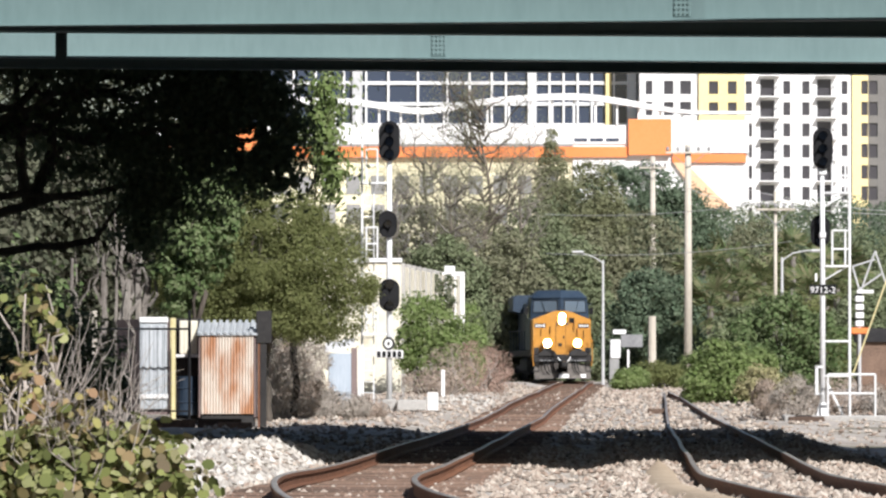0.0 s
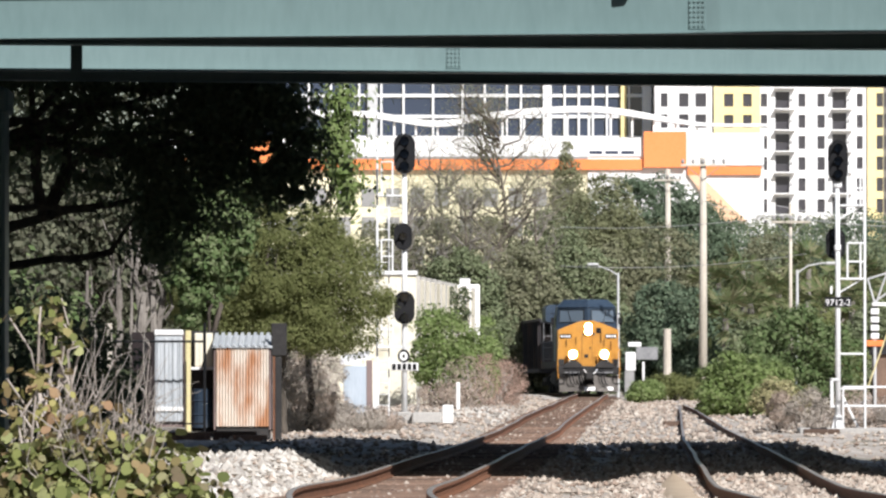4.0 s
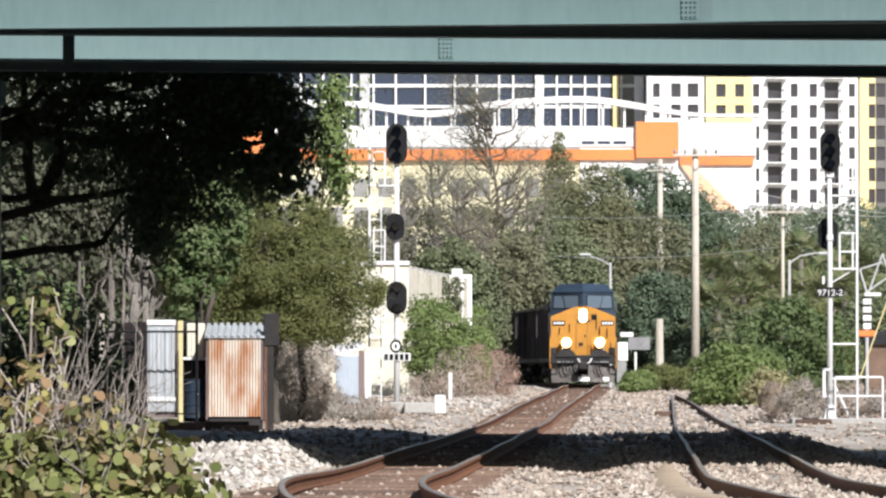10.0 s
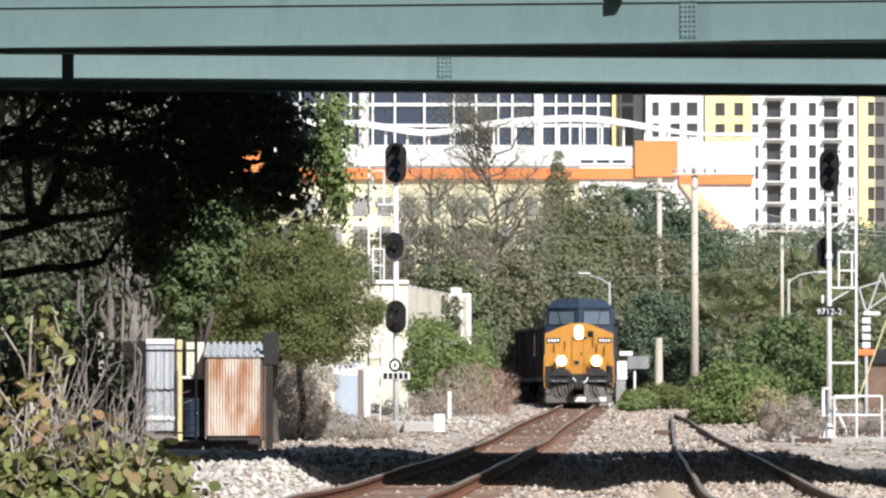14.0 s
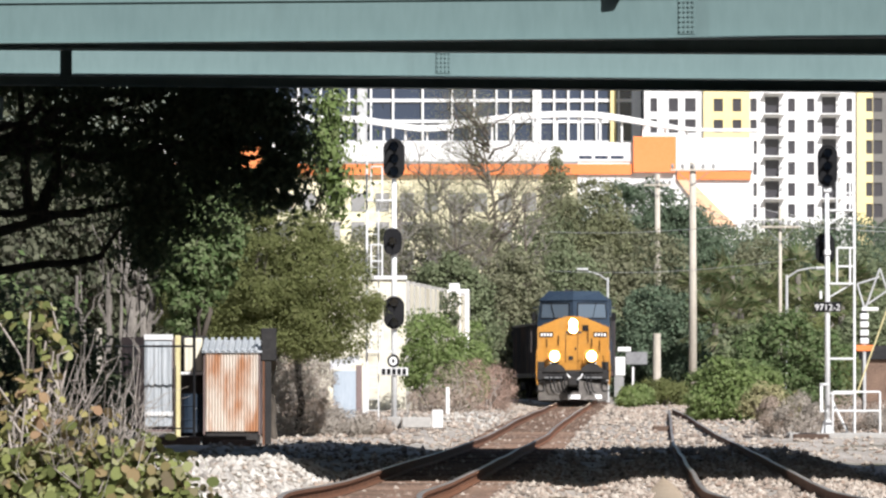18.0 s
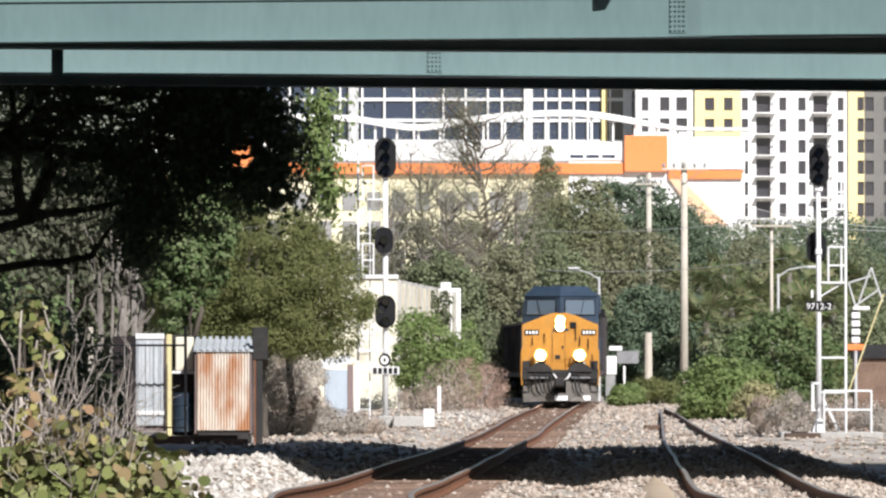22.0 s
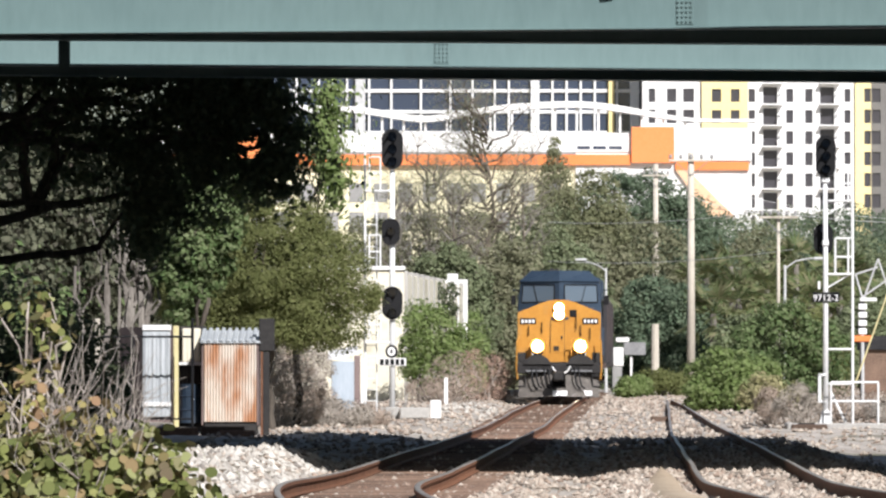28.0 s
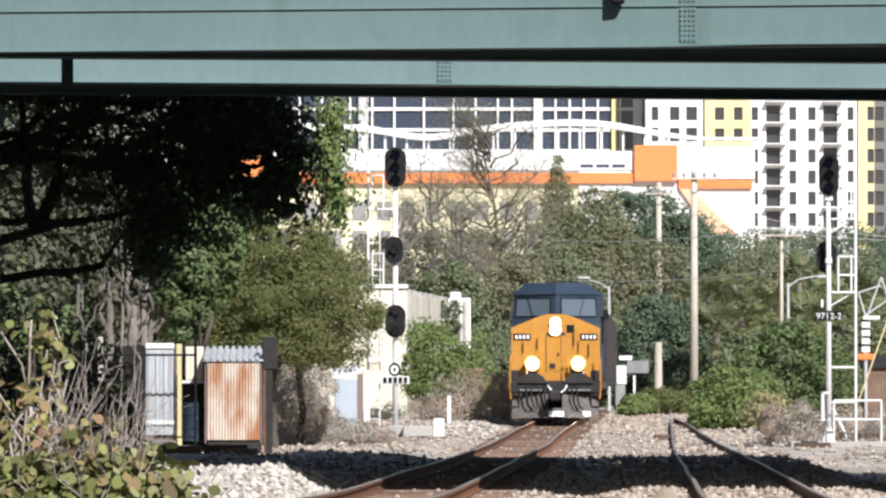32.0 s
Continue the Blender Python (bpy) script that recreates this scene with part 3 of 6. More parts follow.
def make_bridges():
    near = thing("road_bridge", "sea-green painted steel plate girder road bridge over the tracks", "bridge", kind="structure")
    f1, b1 = (lambda x: 118.8 - 0.148 * x), (lambda x: 122.7 + 0.116 * x)
    girder(near, f1, -11, 12, 7.3, 9.6, 8.02, splices=((4.17, 0.3),), stiff=(10.5,))
    girder(near, lambda x: b1(x) - 1.0, -70, -11.0, 7.3, 9.6, 8.02)
    part("drain_pipe", Geo().box(2.83, 3.06, f1(2.9) - 0.34, f1(2.9) - 0.12, 8.06, 9.6, 0.03), BLACK, near, "dark drain pipe on the girder")
    girder(near, b1, -70, 70, 7.3, 9.6, 0)
    girder(near, f1, 12.0, 20, 7.3, 9.6, 8.02)
    # Rear deck edge reaches back, out of view, to widen the shadow.
    v = [(-70, b1(-70) - 1.4), (-11, f1(-11) - 0.4), (20, f1(20) - 0.4), (70, f1(20) - 0.4), (70, b1(70) + 4.6), (-70, b1(-70) + 4.6)]
    # Deck concrete is darkened so little light bounces onto the tracks.
    part("deck", Geo().add([(x, y, 9.65) for x, y in v] + [(x, y, 9.9) for x, y in v], [(5, 4, 3, 2, 1, 0), (6, 7, 8, 9, 10, 11)] + [(i, (i + 1) % 6, 6 + (i + 1) % 6, 6 + i) for i in range(6)]), SHADE_CONCRETE, near)
    # Parapets are out of view; the rear one is raised to block sun.
    for ln, dy in ((f1, -0.3), (b1, 4.4)):
        a, b = (-11, 20) if dy < 0 else (-70, 70)
        t = math.atan2(ln(b) - ln(a), b - a)
        m = Matrix.Translation((a, ln(a) + dy, 0)) @ Matrix.Rotation(t, 4, "Z")
        part("parapet", Geo().box(0, math.hypot(b - a, ln(b) - ln(a)), -0.12, 0.12, 9.9, 10.7 if dy < 0 else 11.8, 0.02, m), SHADE_CONCRETE, near)
    far = thing("road_bridge", "second sea-green steel girder bridge close behind the first", "bridge", kind="structure")
    f2, b2 = (lambda x: 132.9 + 0.127 * x), (lambda x: 137.6 + 0.18 * x)
    girder(far, f2, -70, -7.55, 7.3, 9.4, 0)
    girder(far, f2, -7.32, 70, 7.3, 9.4, 0, splices=((-0.09, 0.3),))
    girder(far, b2, -70, 70, 7.3, 9.4, 0)
    # Unseen back edge and parapet, placed to set the shadow's far end.
    e2 = lambda x: 142.4 + 0.10 * x
    v = [(-70, f2(-70) - 0.4), (70, f2(70) - 0.4), (70, e2(70)), (-70, e2(-70))]
    part("deck", Geo().add([(x, y, 9.45) for x, y in v] + [(x, y, 9.7) for x, y in v], [(3, 2, 1, 0), (4, 5, 6, 7)] + [(i, (i + 1) % 4, 4 + (i + 1) % 4, 4 + i) for i in range(4)]), SHADE_CONCRETE, far)
    for ln, dy, hi in ((f2, -0.2, 10.5), (e2, -0.2, 11.3)):
        t = math.atan2(ln(70) - ln(-70), 140)
        m = Matrix.Translation((-70, ln(-70) + dy, 0)) @ Matrix.Rotation(t, 4, "Z")
        part("parapet", Geo().box(0, math.hypot(140, ln(70) - ln(-70)), -0.12, 0.12, 9.7, hi, 0.02, m), SHADE_CONCRETE, far)
    for x in (-9.76, 14.5):
        c = part("pier", Geo().box(x - 0.5, x + 0.5, 138.4, 139.8, -0.8, 7.29, 0.06), TEAL, far, "dark sea-green steel column")
        part("pier_cap", Geo().box(x - 0.62, x + 0.58, 138.2, 140.0, 6.75, 7.25, 0.05), TEAL, c)
    # Third bridge lies out of view; it casts the near ground shadow.
    third = thing("road_bridge", "sea-green steel girder bridge nearest the camera, unseen, inferred from its shadow", "bridge", kind="structure")
    f0, b0 = (lambda x: 92.0 - 0.12 * x), (lambda x: 112.4 - 0.1 * x)
    girder(third, f0, -70, 70, 7.95, 9.6, 0)
    girder(third, b0, -70, 70, 7.95, 9.6, 0)
    v = [(-70, f0(-70) - 0.4), (70, f0(70) - 0.4), (70, b0(70) + 1.2), (-70, b0(-70) + 1.2)]
    part("deck", Geo().add([(x, y, 9.65) for x, y in v] + [(x, y, 9.9) for x, y in v], [(3, 2, 1, 0), (4, 5, 6, 7)] + [(i, (i + 1) % 4, 4 + (i + 1) % 4, 4 + i) for i in range(4)]), SHADE_CONCRETE, third)
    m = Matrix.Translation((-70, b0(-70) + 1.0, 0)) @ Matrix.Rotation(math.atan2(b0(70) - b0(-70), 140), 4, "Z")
    # Raised out of view to close a lit gap in the ground shadow.
    part("parapet", Geo().box(0, 140.7, -0.12, 0.12, 9.9, 11.7, 0.02, m), SHADE_CONCRETE, third)
    # Unseen side walls, added to keep skylight from under the decks.
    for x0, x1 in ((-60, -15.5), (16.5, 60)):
        part("abutment", Geo().box(x0, x1, 74.0, 142.0, -1.5, 7.28, 0.1), SHADE_CONCRETE, third, "plain abutment wall out of view, closes off side light")
    for x in (-13, 13):
        part("pier", Geo().box(x - 0.6, x + 0.6, 100, 101.5, -0.8, 9.6, 0.06), SHADE_CONCRETE, third)
        part("pier", Geo().box(x - 0.6, x + 0.6, 119.5 if x < 0 else 118.5, 121.5, -0.8, 7.29, 0.06), SHADE_CONCRETE, near)


def make_sand_strip():
    """Smooth sand beside the near rail of the second track."""
    ys = [50 + 2.5 * i for i in range(21)]
    vs, fs = [], []
    for y in ys:
        c = track_x(y) + APART - 1.14
        w = 0.25 * (1 - ease(88, 100, y)) + 0.01
        for k in range(5):
            x = c + w * (k - 2) / 2
            vs.append((x, y, ground_z(x, y) + (0.07 if 0 < k < 4 else -0.03)))
    for j in range(len(ys) - 1):
        fs += [(j * 5 + i, j * 5 + i + 1, j * 5 + 6 + i, j * 5 + 5 + i) for i in range(4)]
    tagged(part("sand_strip", Geo().add(vs, fs), SAND, smooth=True), "smooth tan sand strip beside the rail", "sand", kind="structure")


make_ground()
make_sand_strip()
make_track("track_1", 0.0, "rusty railway track on timber ties that bends away", 460)
make_track("track_2", APART, "rusty second track whose rails draw together far off", 246)
make_bridges()


# ---- the train ----
def wheel_truck(parent, y, axles, base=1.7):
    t = part("truck", Geo().box(-1.12, -0.92, y - base * (axles - 1) / 2 - 0.5, y + base * (axles - 1) / 2 + 0.5, 0.42, 0.86, 0.08)
             .box(0.92, 1.12, y - base * (axles - 1) / 2 - 0.5, y + base * (axles - 1) / 2 + 0.5, 0.42, 0.86, 0.08).box(-0.95, 0.95, y - 0.25, y + 0.25, 0.45, 0.9, 0.05), DARK, parent)
    for i in range(axles):
        wy = y + (i - (axles - 1) / 2) * base
        g = Geo()
        for s in (-1, 1):
            g.tube([(s * 0.70, wy, 0.5), (s * 0.79, wy, 0.5)], 0.5, 20)
            g.tube([(s * 0.66, wy, 0.5), (s * 0.70, wy, 0.5)], 0.53, 20)
            g.tube([(s * 1.12, wy, 0.5), (s * 1.2, wy, 0.5)], 0.13, 10)
        g.tube([(-0.75, wy, 0.5), (0.75, wy, 0.5)], 0.09, 8)
        part("wheelset", g, DARK, t, smooth=False)
    return t


def make_locomotive():
    ob = thing("locomotive", "yellow-nosed dark blue diesel freight locomotive with lit headlights", "locomotive")
    part("frame", Geo().box(-1.5, 1.5, 2.62, 21.8, 1.28, 1.62, 0.04), DARK, ob)
    part("porch_floor", Geo().box(-1.5, 1.5, 0.55, 2.6, 1.24, 1.36, 0.02), DARK, ob)
    part("front_plate", Geo().box(-1.52, 1.52, 0.42, 0.56, 0.95, 1.30, 0.03), DARK, ob, "grimy black front plate")
    plow = Geo()
    for s in (-1, 1):
        k = len(plow.v)
        plow.prism_x([(0.02, 0.13), (0.20, 0.45), (0.34, 0.72), (0.42, 0.92), (0.50, 0.92), (0.38, 0.6), (0.12, 0.13)], s * 0.24, s * 1.46)
        plow.v[k:] = [(x, y + (abs(x) - 0.24) * 0.26, z - (abs(x) - 0.24) * 0.03) for x, y, z in plow.v[k:]]
    plow.prism_x([(0.06, 0.13), (0.32, 0.45), (0.40, 0.45), (0.16, 0.13)], -0.30, 0.30)
    pl = part("plow", plow, PLOW, ob, "dusty grey steel plow")
    for x, w in ((-0.10, 0.12), (0.17, 0.13), (1.05, 0.15)):
        y = max(0.0, abs(x) - 0.24) * 0.26 + 0.03
        part("plow_patch", Geo().add([(x - w, y, 0.16), (x + w, y, 0.16), (x + w, y + 0.08, 0.34), (x - w, y + 0.08, 0.34)] + [(x - w, y + 0.03, 0.16), (x + w, y + 0.03, 0.16), (x + w, y + 0.11, 0.34), (x - w, y + 0.11, 0.34)], [(0, 1, 2, 3), (7, 6, 5, 4), (0, 4, 5, 1), (1, 5, 6, 2), (2, 6, 7, 3), (3, 7, 4, 0)]), WHITE, pl, "white worn patch")
    for s in (-1, 1):
        part("anticlimber_hump", Geo().prism([(s * 0.78 + 0.50 * math.cos(math.pi * i / 12), 1.29 + 0.36 * math.sin(math.pi * i / 12) ** 1.4) for i in range(13)], 0.34, 0.62), DARK, ob)
        part("front_step", Geo().box(s * 0.45, s * 1.2, 0.30, 0.42, 1.02, 1.08, 0.01), STEEL_GREY, ob)
        # Flat dark plate that stands for the shade in the step well.
        part("step_well", Geo().box(s * 1.20, s * 1.49, 0.90, 0.945, 1.37, 1.72, 0.01), DARK, ob)
    part("coupler", Geo().box(-0.14, 0.14, -0.45, 0.5, 0.72, 1.0, 0.04).box(-0.22, 0.2, -0.62, -0.35, 0.68, 1.05, 0.07), DARK, ob)
    for x, n in ((-1.0, 2), (0.55, 2), (-0.55, 2)):
        for k in range(n):
            xx = x + k * 0.16
            part("air_hose", Geo().tube([(xx, 0.42, 1.15), (xx + 0.02, 0.25, 1.0), (xx + 0.05, 0.16, 0.75), (xx + 0.12, 0.14, 0.5), (xx + 0.24, 0.16, 0.42)], 0.03, 6), BLACK, ob)
    part("cable", Geo().tube([(-0.25, 0.4, 1.2), (-0.1, 0.3, 1.0), (0.12, 0.28, 0.93), (0.32, 0.3, 1.05), (0.4, 0.4, 1.22)], 0.03, 6), SILVER, ob, "pale hanging cable")
    # porch steps and rails
    for s in (-1, 1):
        part("steps", Geo().box(s * 1.22, s * 1.55, 0.55, 0.95, 1.22, 1.27, 0.01).box(s * 1.22, s * 1.55, 0.5, 0.9, 0.85, 0.9, 0.01).box(s * 1.22, s * 1.55, 0.46, 0.86, 0.47, 0.52, 0.01).box(s * 1.2, s * 1.23, 0.46, 0.95, 0.47, 1.3, 0.0), DARK, ob)
        part("handrail", Geo().tube([(s * 1.5, 0.48, 0.75), (s * 1.54, 0.46, 1.2), (s * 1.52, 0.46, 2.1), (s * 1.46, 0.55, 2.3)], 0.028, 8), YELLOW, ob, "yellow-painted hand rail")
        part("handrail", Geo().tube([(s * 0.95, 0.46, 0.95), (s * 0.95, 0.45, 1.7)], 0.022, 6), SILVER, ob)
        part("handrail", Geo().tube([(s * 0.45, 0.46, 1.62), (s * 0.45, 0.46, 2.2), (s * 0.95, 0.46, 2.2), (s * 1.0, 0.46, 1.62)], 0.022, 6), YELLOW, ob)
    # wide nose with its peaked top
    out = [(-1.50, 1.37), (1.50, 1.37), (1.50, 3.16), (0.62, 3.52), (0.28, 3.62), (-0.28, 3.62), (-0.62, 3.52), (-1.50, 3.16)]
    nose = Geo().prism(out, 0.95, 2.6)
    nose = part("nose", nose, YELLOW, ob, "yellow wide nose")
    part("nose_seam", Geo().box(-0.33, -0.315, 0.935, 0.948, 1.7, 2.85).box(0.18, 0.195, 0.935, 0.948, 1.7, 2.85).box(-0.33, 0.195, 0.935, 0.948, 2.85, 2.865), DARK, nose)
    d = part("nose_door", Geo().box(-0.31, 0.175, 0.93, 0.948, 1.7, 2.845, 0.008), YELLOW, nose)
    part("door_latch", Geo().box(0.06, 0.13, 0.9, 0.929, 2.2, 2.32, 0.01), DARK, d)
    part("door_sign", Geo().box(-0.2, 0.0, 0.918, 0.929, 1.78, 1.95, 0.003), DARK, d, "small dark notice")
    for x, z, w, h in ((0.62, 2.55, 0.04, 0.5), (0.78, 2.35, 0.03, 0.35), (-0.62, 2.45, 0.03, 0.35), (-1.1, 2.35, 0.03, 0.3), (1.12, 2.2, 0.03, 0.4)):
        part("grab_iron", Geo().tube([(x, 0.94, z), (x, 0.86, z), (x, 0.86, z + h), (x, 0.94, z + h)], 0.018, 6), BLACK, nose)
    part("hatch", Geo().box(0.38, 0.64, 0.925, 0.948, 3.0, 3.26, 0.01), BLACK, nose, "square black opening")
    part("emblem", Geo().box(-0.3, 0.34, 0.93, 0.948, 2.9, 3.0, 0.004), BLUE, nose, "dark blue emblem bar")
    hb = part("headlight", Geo().box(-0.2, 0.2, 0.86, 0.95, 2.98, 3.44, 0.03), BLACK, nose)
    # Oversized lenses and glowing rings give the lamps their glare.
    for z in (3.09, 3.33):
        part("glare_ring", Geo().tube([(0, 0.858, z), (0, 0.846, z)], 0.20, 18), GLARE_RING, hb, "warm glare ring round the lens")
        part("lens", Geo().tube([(0, 0.845, z), (0, 0.830, z)], 0.16, 16), LAMP, hb, "lit white lens")
    for s in (-1, 1):
        db = part("ditch_light", Geo().box(s * 0.78 - 0.20, s * 0.78 + 0.20, 0.5, 0.72, 1.63, 2.16, 0.05), BLACK, ob)
        # Ring added for the orange halo round the ditch light.
        part("glare_ring", Geo().tube([(s * 0.78, 0.498, 1.95), (s * 0.78, 0.488, 1.95)], 0.25, 18), GLARE_RING, db, "warm glare ring round the lens")
        part("lens", Geo().tube([(s * 0.78, 0.487, 1.95), (s * 0.78, 0.47, 1.95)], 0.185, 16), LAMP, db, "lit white lens")
        nb = part("number_board", Geo().box(s * 1.13 - 0.29, s * 1.13 + 0.29, 0.925, 0.948, 2.74, 2.96, 0.01), BLACK, nose)
        for k in range(4):
            part("number_bar", Geo().box(s * 1.13 - 0.23 + k * 0.13, s * 1.13 - 0.15 + k * 0.13, 0.915, 0.924, 2.79, 2.91), WHITE, nb, "pale bar")
    # cab with a windscreen that is folded along its middle
    cab = Geo()
    lo = [(-1.54, 2.62), (0, 1.45), (1.54, 2.62), (1.54, 5.2), (-1.54, 5.2)]
    hi = [(-1.44, 2.80), (0, 1.65), (1.44, 2.80), (1.44, 5.2), (-1.44, 5.2)]
    vs = [(x, y, 3.0) for x, y in lo] + [(x, y, 4.3) for x, y in hi]
    cab.add(vs, [(4, 3, 2, 1, 0), (5, 6, 7, 8, 9)] + [(i, (i + 1) % 5, 5 + (i + 1) % 5, 5 + i) for i in range(5)])
    cab.box(-1.54, 1.54, 2.63, 5.2, 1.62, 3.0)
    cab = part("cab", cab, BLUE, ob, "dark blue cab")
    roof = [(x * 1.03, y - 0.06, 4.302) for x, y in hi[:3]] + [(x * 1.03, y, 4.302) for x, y in hi[3:]]
    top = [(x * 0.74, y + 0.3, 4.70) for x, y in hi[:3]] + [(x * 0.74, y, 4.70) for x, y in hi[3:]]
    part("cab_roof", Geo().add(roof + top, [(4, 3, 2, 1, 0), (5, 6, 7, 8, 9)] + [(i, (i + 1) % 5, 5 + (i + 1) % 5, 5 + i) for i in range(5)]), BLUE, cab)
    for s in (-1, 1):
        a0, a1 = Vector((s * 1.54, 2.62, 3.0)), Vector((0, 1.45, 3.0))
        b0, b1 = Vector((s * 1.44, 2.80, 4.3)), Vector((0, 1.65, 4.3))

        def spot(u, w):
            return a0.lerp(a1, u).lerp(b0.lerp(b1, u), w)
        q = [spot(0.08, 0.42), spot(0.88, 0.42), spot(0.88, 0.90), spot(0.08, 0.90)]
        n = (q[1] - q[0]).cross(q[3] - q[0]).normalized()
        if n.y > 0:
            n = -n
        pane = part("windscreen", Geo().add([p + n * 0.012 for p in q], [(0, 1, 2, 3)]).add([p + n * 0.002 for p in q], [(3, 2, 1, 0)]), WINDOW, cab, "blue-grey windscreen glass")
        for i in range(4):
            part("windscreen_frame", Geo().tube([q[i] + n * 0.01, q[(i + 1) % 4] + n * 0.01], 0.025, 6), BLACK, pane)
        part("wiper", Geo().tube([q[0].lerp(q[1], 0.5) + n * 0.04, q[3].lerp(q[2], 0.35) + n * 0.04], 0.012, 5), BLACK, cab)
        part("sunshade", Geo().box(s * 1.55, s * 1.72, 3.2, 4.6, 3.98, 4.02, 0.008), BLUE, cab)
        part("mirror", Geo().box(s * 1.6, s * 1.78, 3.0, 3.06, 3.45, 3.8, 0.015), BLACK, cab)
        part("side_window", Geo().box(s * 1.542, s * 1.55, 3.2, 4.5, 3.25, 3.9, 0), WINDOW, cab)
    part("roof_horn", Geo().tube([(-0.3, 3.2, 4.72), (-0.3, 3.8, 4.72)], [0.09, 0.03], 10).tube([(-0.1, 3.3, 4.72), (-0.1, 3.8, 4.72)], [0.07, 0.03], 10).box(-0.4, 0.0, 3.7, 3.8, 4.58, 4.75, 0.01), DARK, ob)
    hood = part("hood", Geo().prism([(-0.95, 1.62), (0.95, 1.62), (0.95, 4.1), (0.6, 4.42), (-0.6, 4.42), (-0.95, 4.1)], 5.2, 16.2), BLUE, ob, "dark blue engine hood")
    part("radiator", Geo().prism([(-0.95, 1.62), (0.95, 1.62), (0.95, 3.6), (1.5, 3.75), (1.5, 4.45), (1.3, 4.6), (-1.3, 4.6), (-1.5, 4.45), (-1.5, 3.75), (-0.95, 3.6)], 16.2, 20.8), BLUE, ob)
    part("exhaust_stack", Geo().box(-0.35, 0.35, 11.0, 12.2, 4.4, 4.62, 0.04), DARK, hood)
    for k in range(8):
        for s in (-1, 1):
            part("hood_door", Geo().box(s * 0.952, s * 0.975, 5.6 + k * 1.3, 6.7 + k * 1.3, 1.8, 3.7, 0.008), BLUE, hood)
    for s in (-1, 1):
        part("side_rail", Geo().tube([(s * 1.47, 5.3, 2.65), (s * 1.47, 21.5, 2.65)], 0.022, 6), BLUE, ob)
        for k in range(8):
            part("rail_post", Geo().tube([(s * 1.47, 5.4 + k * 2.2, 1.62), (s * 1.47, 5.4 + k * 2.2, 2.65)], 0.022, 6), BLUE, ob)
    part("fuel_tank", Geo().box(-1.3, 1.3, 8.2, 14.0, 0.35, 1.27, 0.2), DARK, ob)
    wheel_truck(ob, 4.3, 3, 2.0)
    wheel_truck(ob, 17.9, 3, 2.0)
    return ob


LOCO_LEN, CAR_LEN = 22.6, 16.4


def make_hopper():
    ob = thing("hopper_car", "dark steel open-top hopper car with ribbed sides", "freight car", group="hopper cars of the train")
    L = CAR_LEN - 1.0
    body = Geo()
    body.box(-1.50, -1.44, 0.6, L, 1.25, 3.85, 0.01).box(1.44, 1.50, 0.6, L, 1.25, 3.85, 0.01)
    body.add([(-1.44, 0.6, 3.8), (1.44, 0.6, 3.8), (1.44, 2.6, 1.3), (-1.44, 2.6, 1.3)], [(0, 1, 2, 3)])
    body.add([(-1.44, L, 3.8), (1.44, L, 3.8), (1.44, L - 2, 1.3), (-1.44, L - 2, 1.3)], [(3, 2, 1, 0)])
    body.box(-1.44, 1.44, 2.6, L - 2, 1.2, 1.3)
    part("body", body, CARBODY, ob)
    part("load", Geo().add([(-1.44, 0.7, 3.5), (1.44, 0.7, 3.5), (1.44, L - 0.1, 3.5), (-1.44, L - 0.1, 3.5), (0, 3.5, 3.95), (0, L - 3, 3.95)], [(0, 1, 4), (1, 2, 5, 4), (2, 3, 5), (3, 0, 4, 5)]), DARK, ob, "dark bulk load")
    for s in (-1, 1):
        part("top_chord", Geo().box(s * 1.43, s * 1.58, 0.5, L + 0.1, 3.80, 3.93, 0.02), CARBODY, ob)
        part("side_sill", Geo().box(s * 1.40, s * 1.55, 0.3, L + 0.3, 1.08, 1.3, 0.02), CARBODY, ob)
        for k in range(11):
            y = 0.75 + k * (L - 1.0) / 10
            part("side_rib", Geo().box(s * 1.50, s * 1.60, y - 0.06, y + 0.06, 1.3, 3.8, 0.012), CARBODY, ob)
        for y in (0.45, L + 0.15):
            part("ladder", Geo().tube([(s * 1.3, y, 1.2), (s * 1.3, y, 3.7)], 0.02, 5).tube([(s * 0.9, y, 1.2), (s * 0.9, y, 3.7)], 0.02, 5).box(s * 0.9, s * 1.3, y - 0.015, y + 0.015, 1.8, 1.83).box(s * 0.9, s * 1.3, y - 0.015, y + 0.015, 2.4, 2.43).box(s * 0.9, s * 1.3, y - 0.015, y + 0.015, 3.0, 3.03), STEEL_GREY, ob)
    part("end_beam", Geo().box(-1.5, 1.5, 0.45, 0.6, 3.7, 3.9, 0.02).box(-1.5, 1.5, 0.25, 0.45, 1.05, 1.3, 0.02).box(-0.06, 0.06, 0.3, 0.6, 1.3, 3.8), CARBODY, ob)
    part("centre_sill", Geo().box(-0.25, 0.25, -0.2, L + 0.6, 0.78, 1.1, 0.02), DARK, ob)
    wheel_truck(ob, 2.0, 2, 1.75)
    wheel_truck(ob, L - 1.4, 2, 1.75)
    return ob


def on_line(y, length):
    """The pose of a vehicle whose front stands at y on the line and whose back trails away along it."""
    x0 = track_x(y)
    yb = y + length
    for _ in range(3):
        yb = y + math.sqrt(max(1.0, length ** 2 - (track_x(yb) - x0) ** 2))
    x1 = track_x(yb)
    return pose(x0, y, rail_z(y), math.degrees(math.atan2(rail_z(yb) - rail_z(y), length)), 0, math.degrees(math.atan2(x0 - x1, yb - y))), yb


loco = make_locomotive()
hopper = make_hopper()
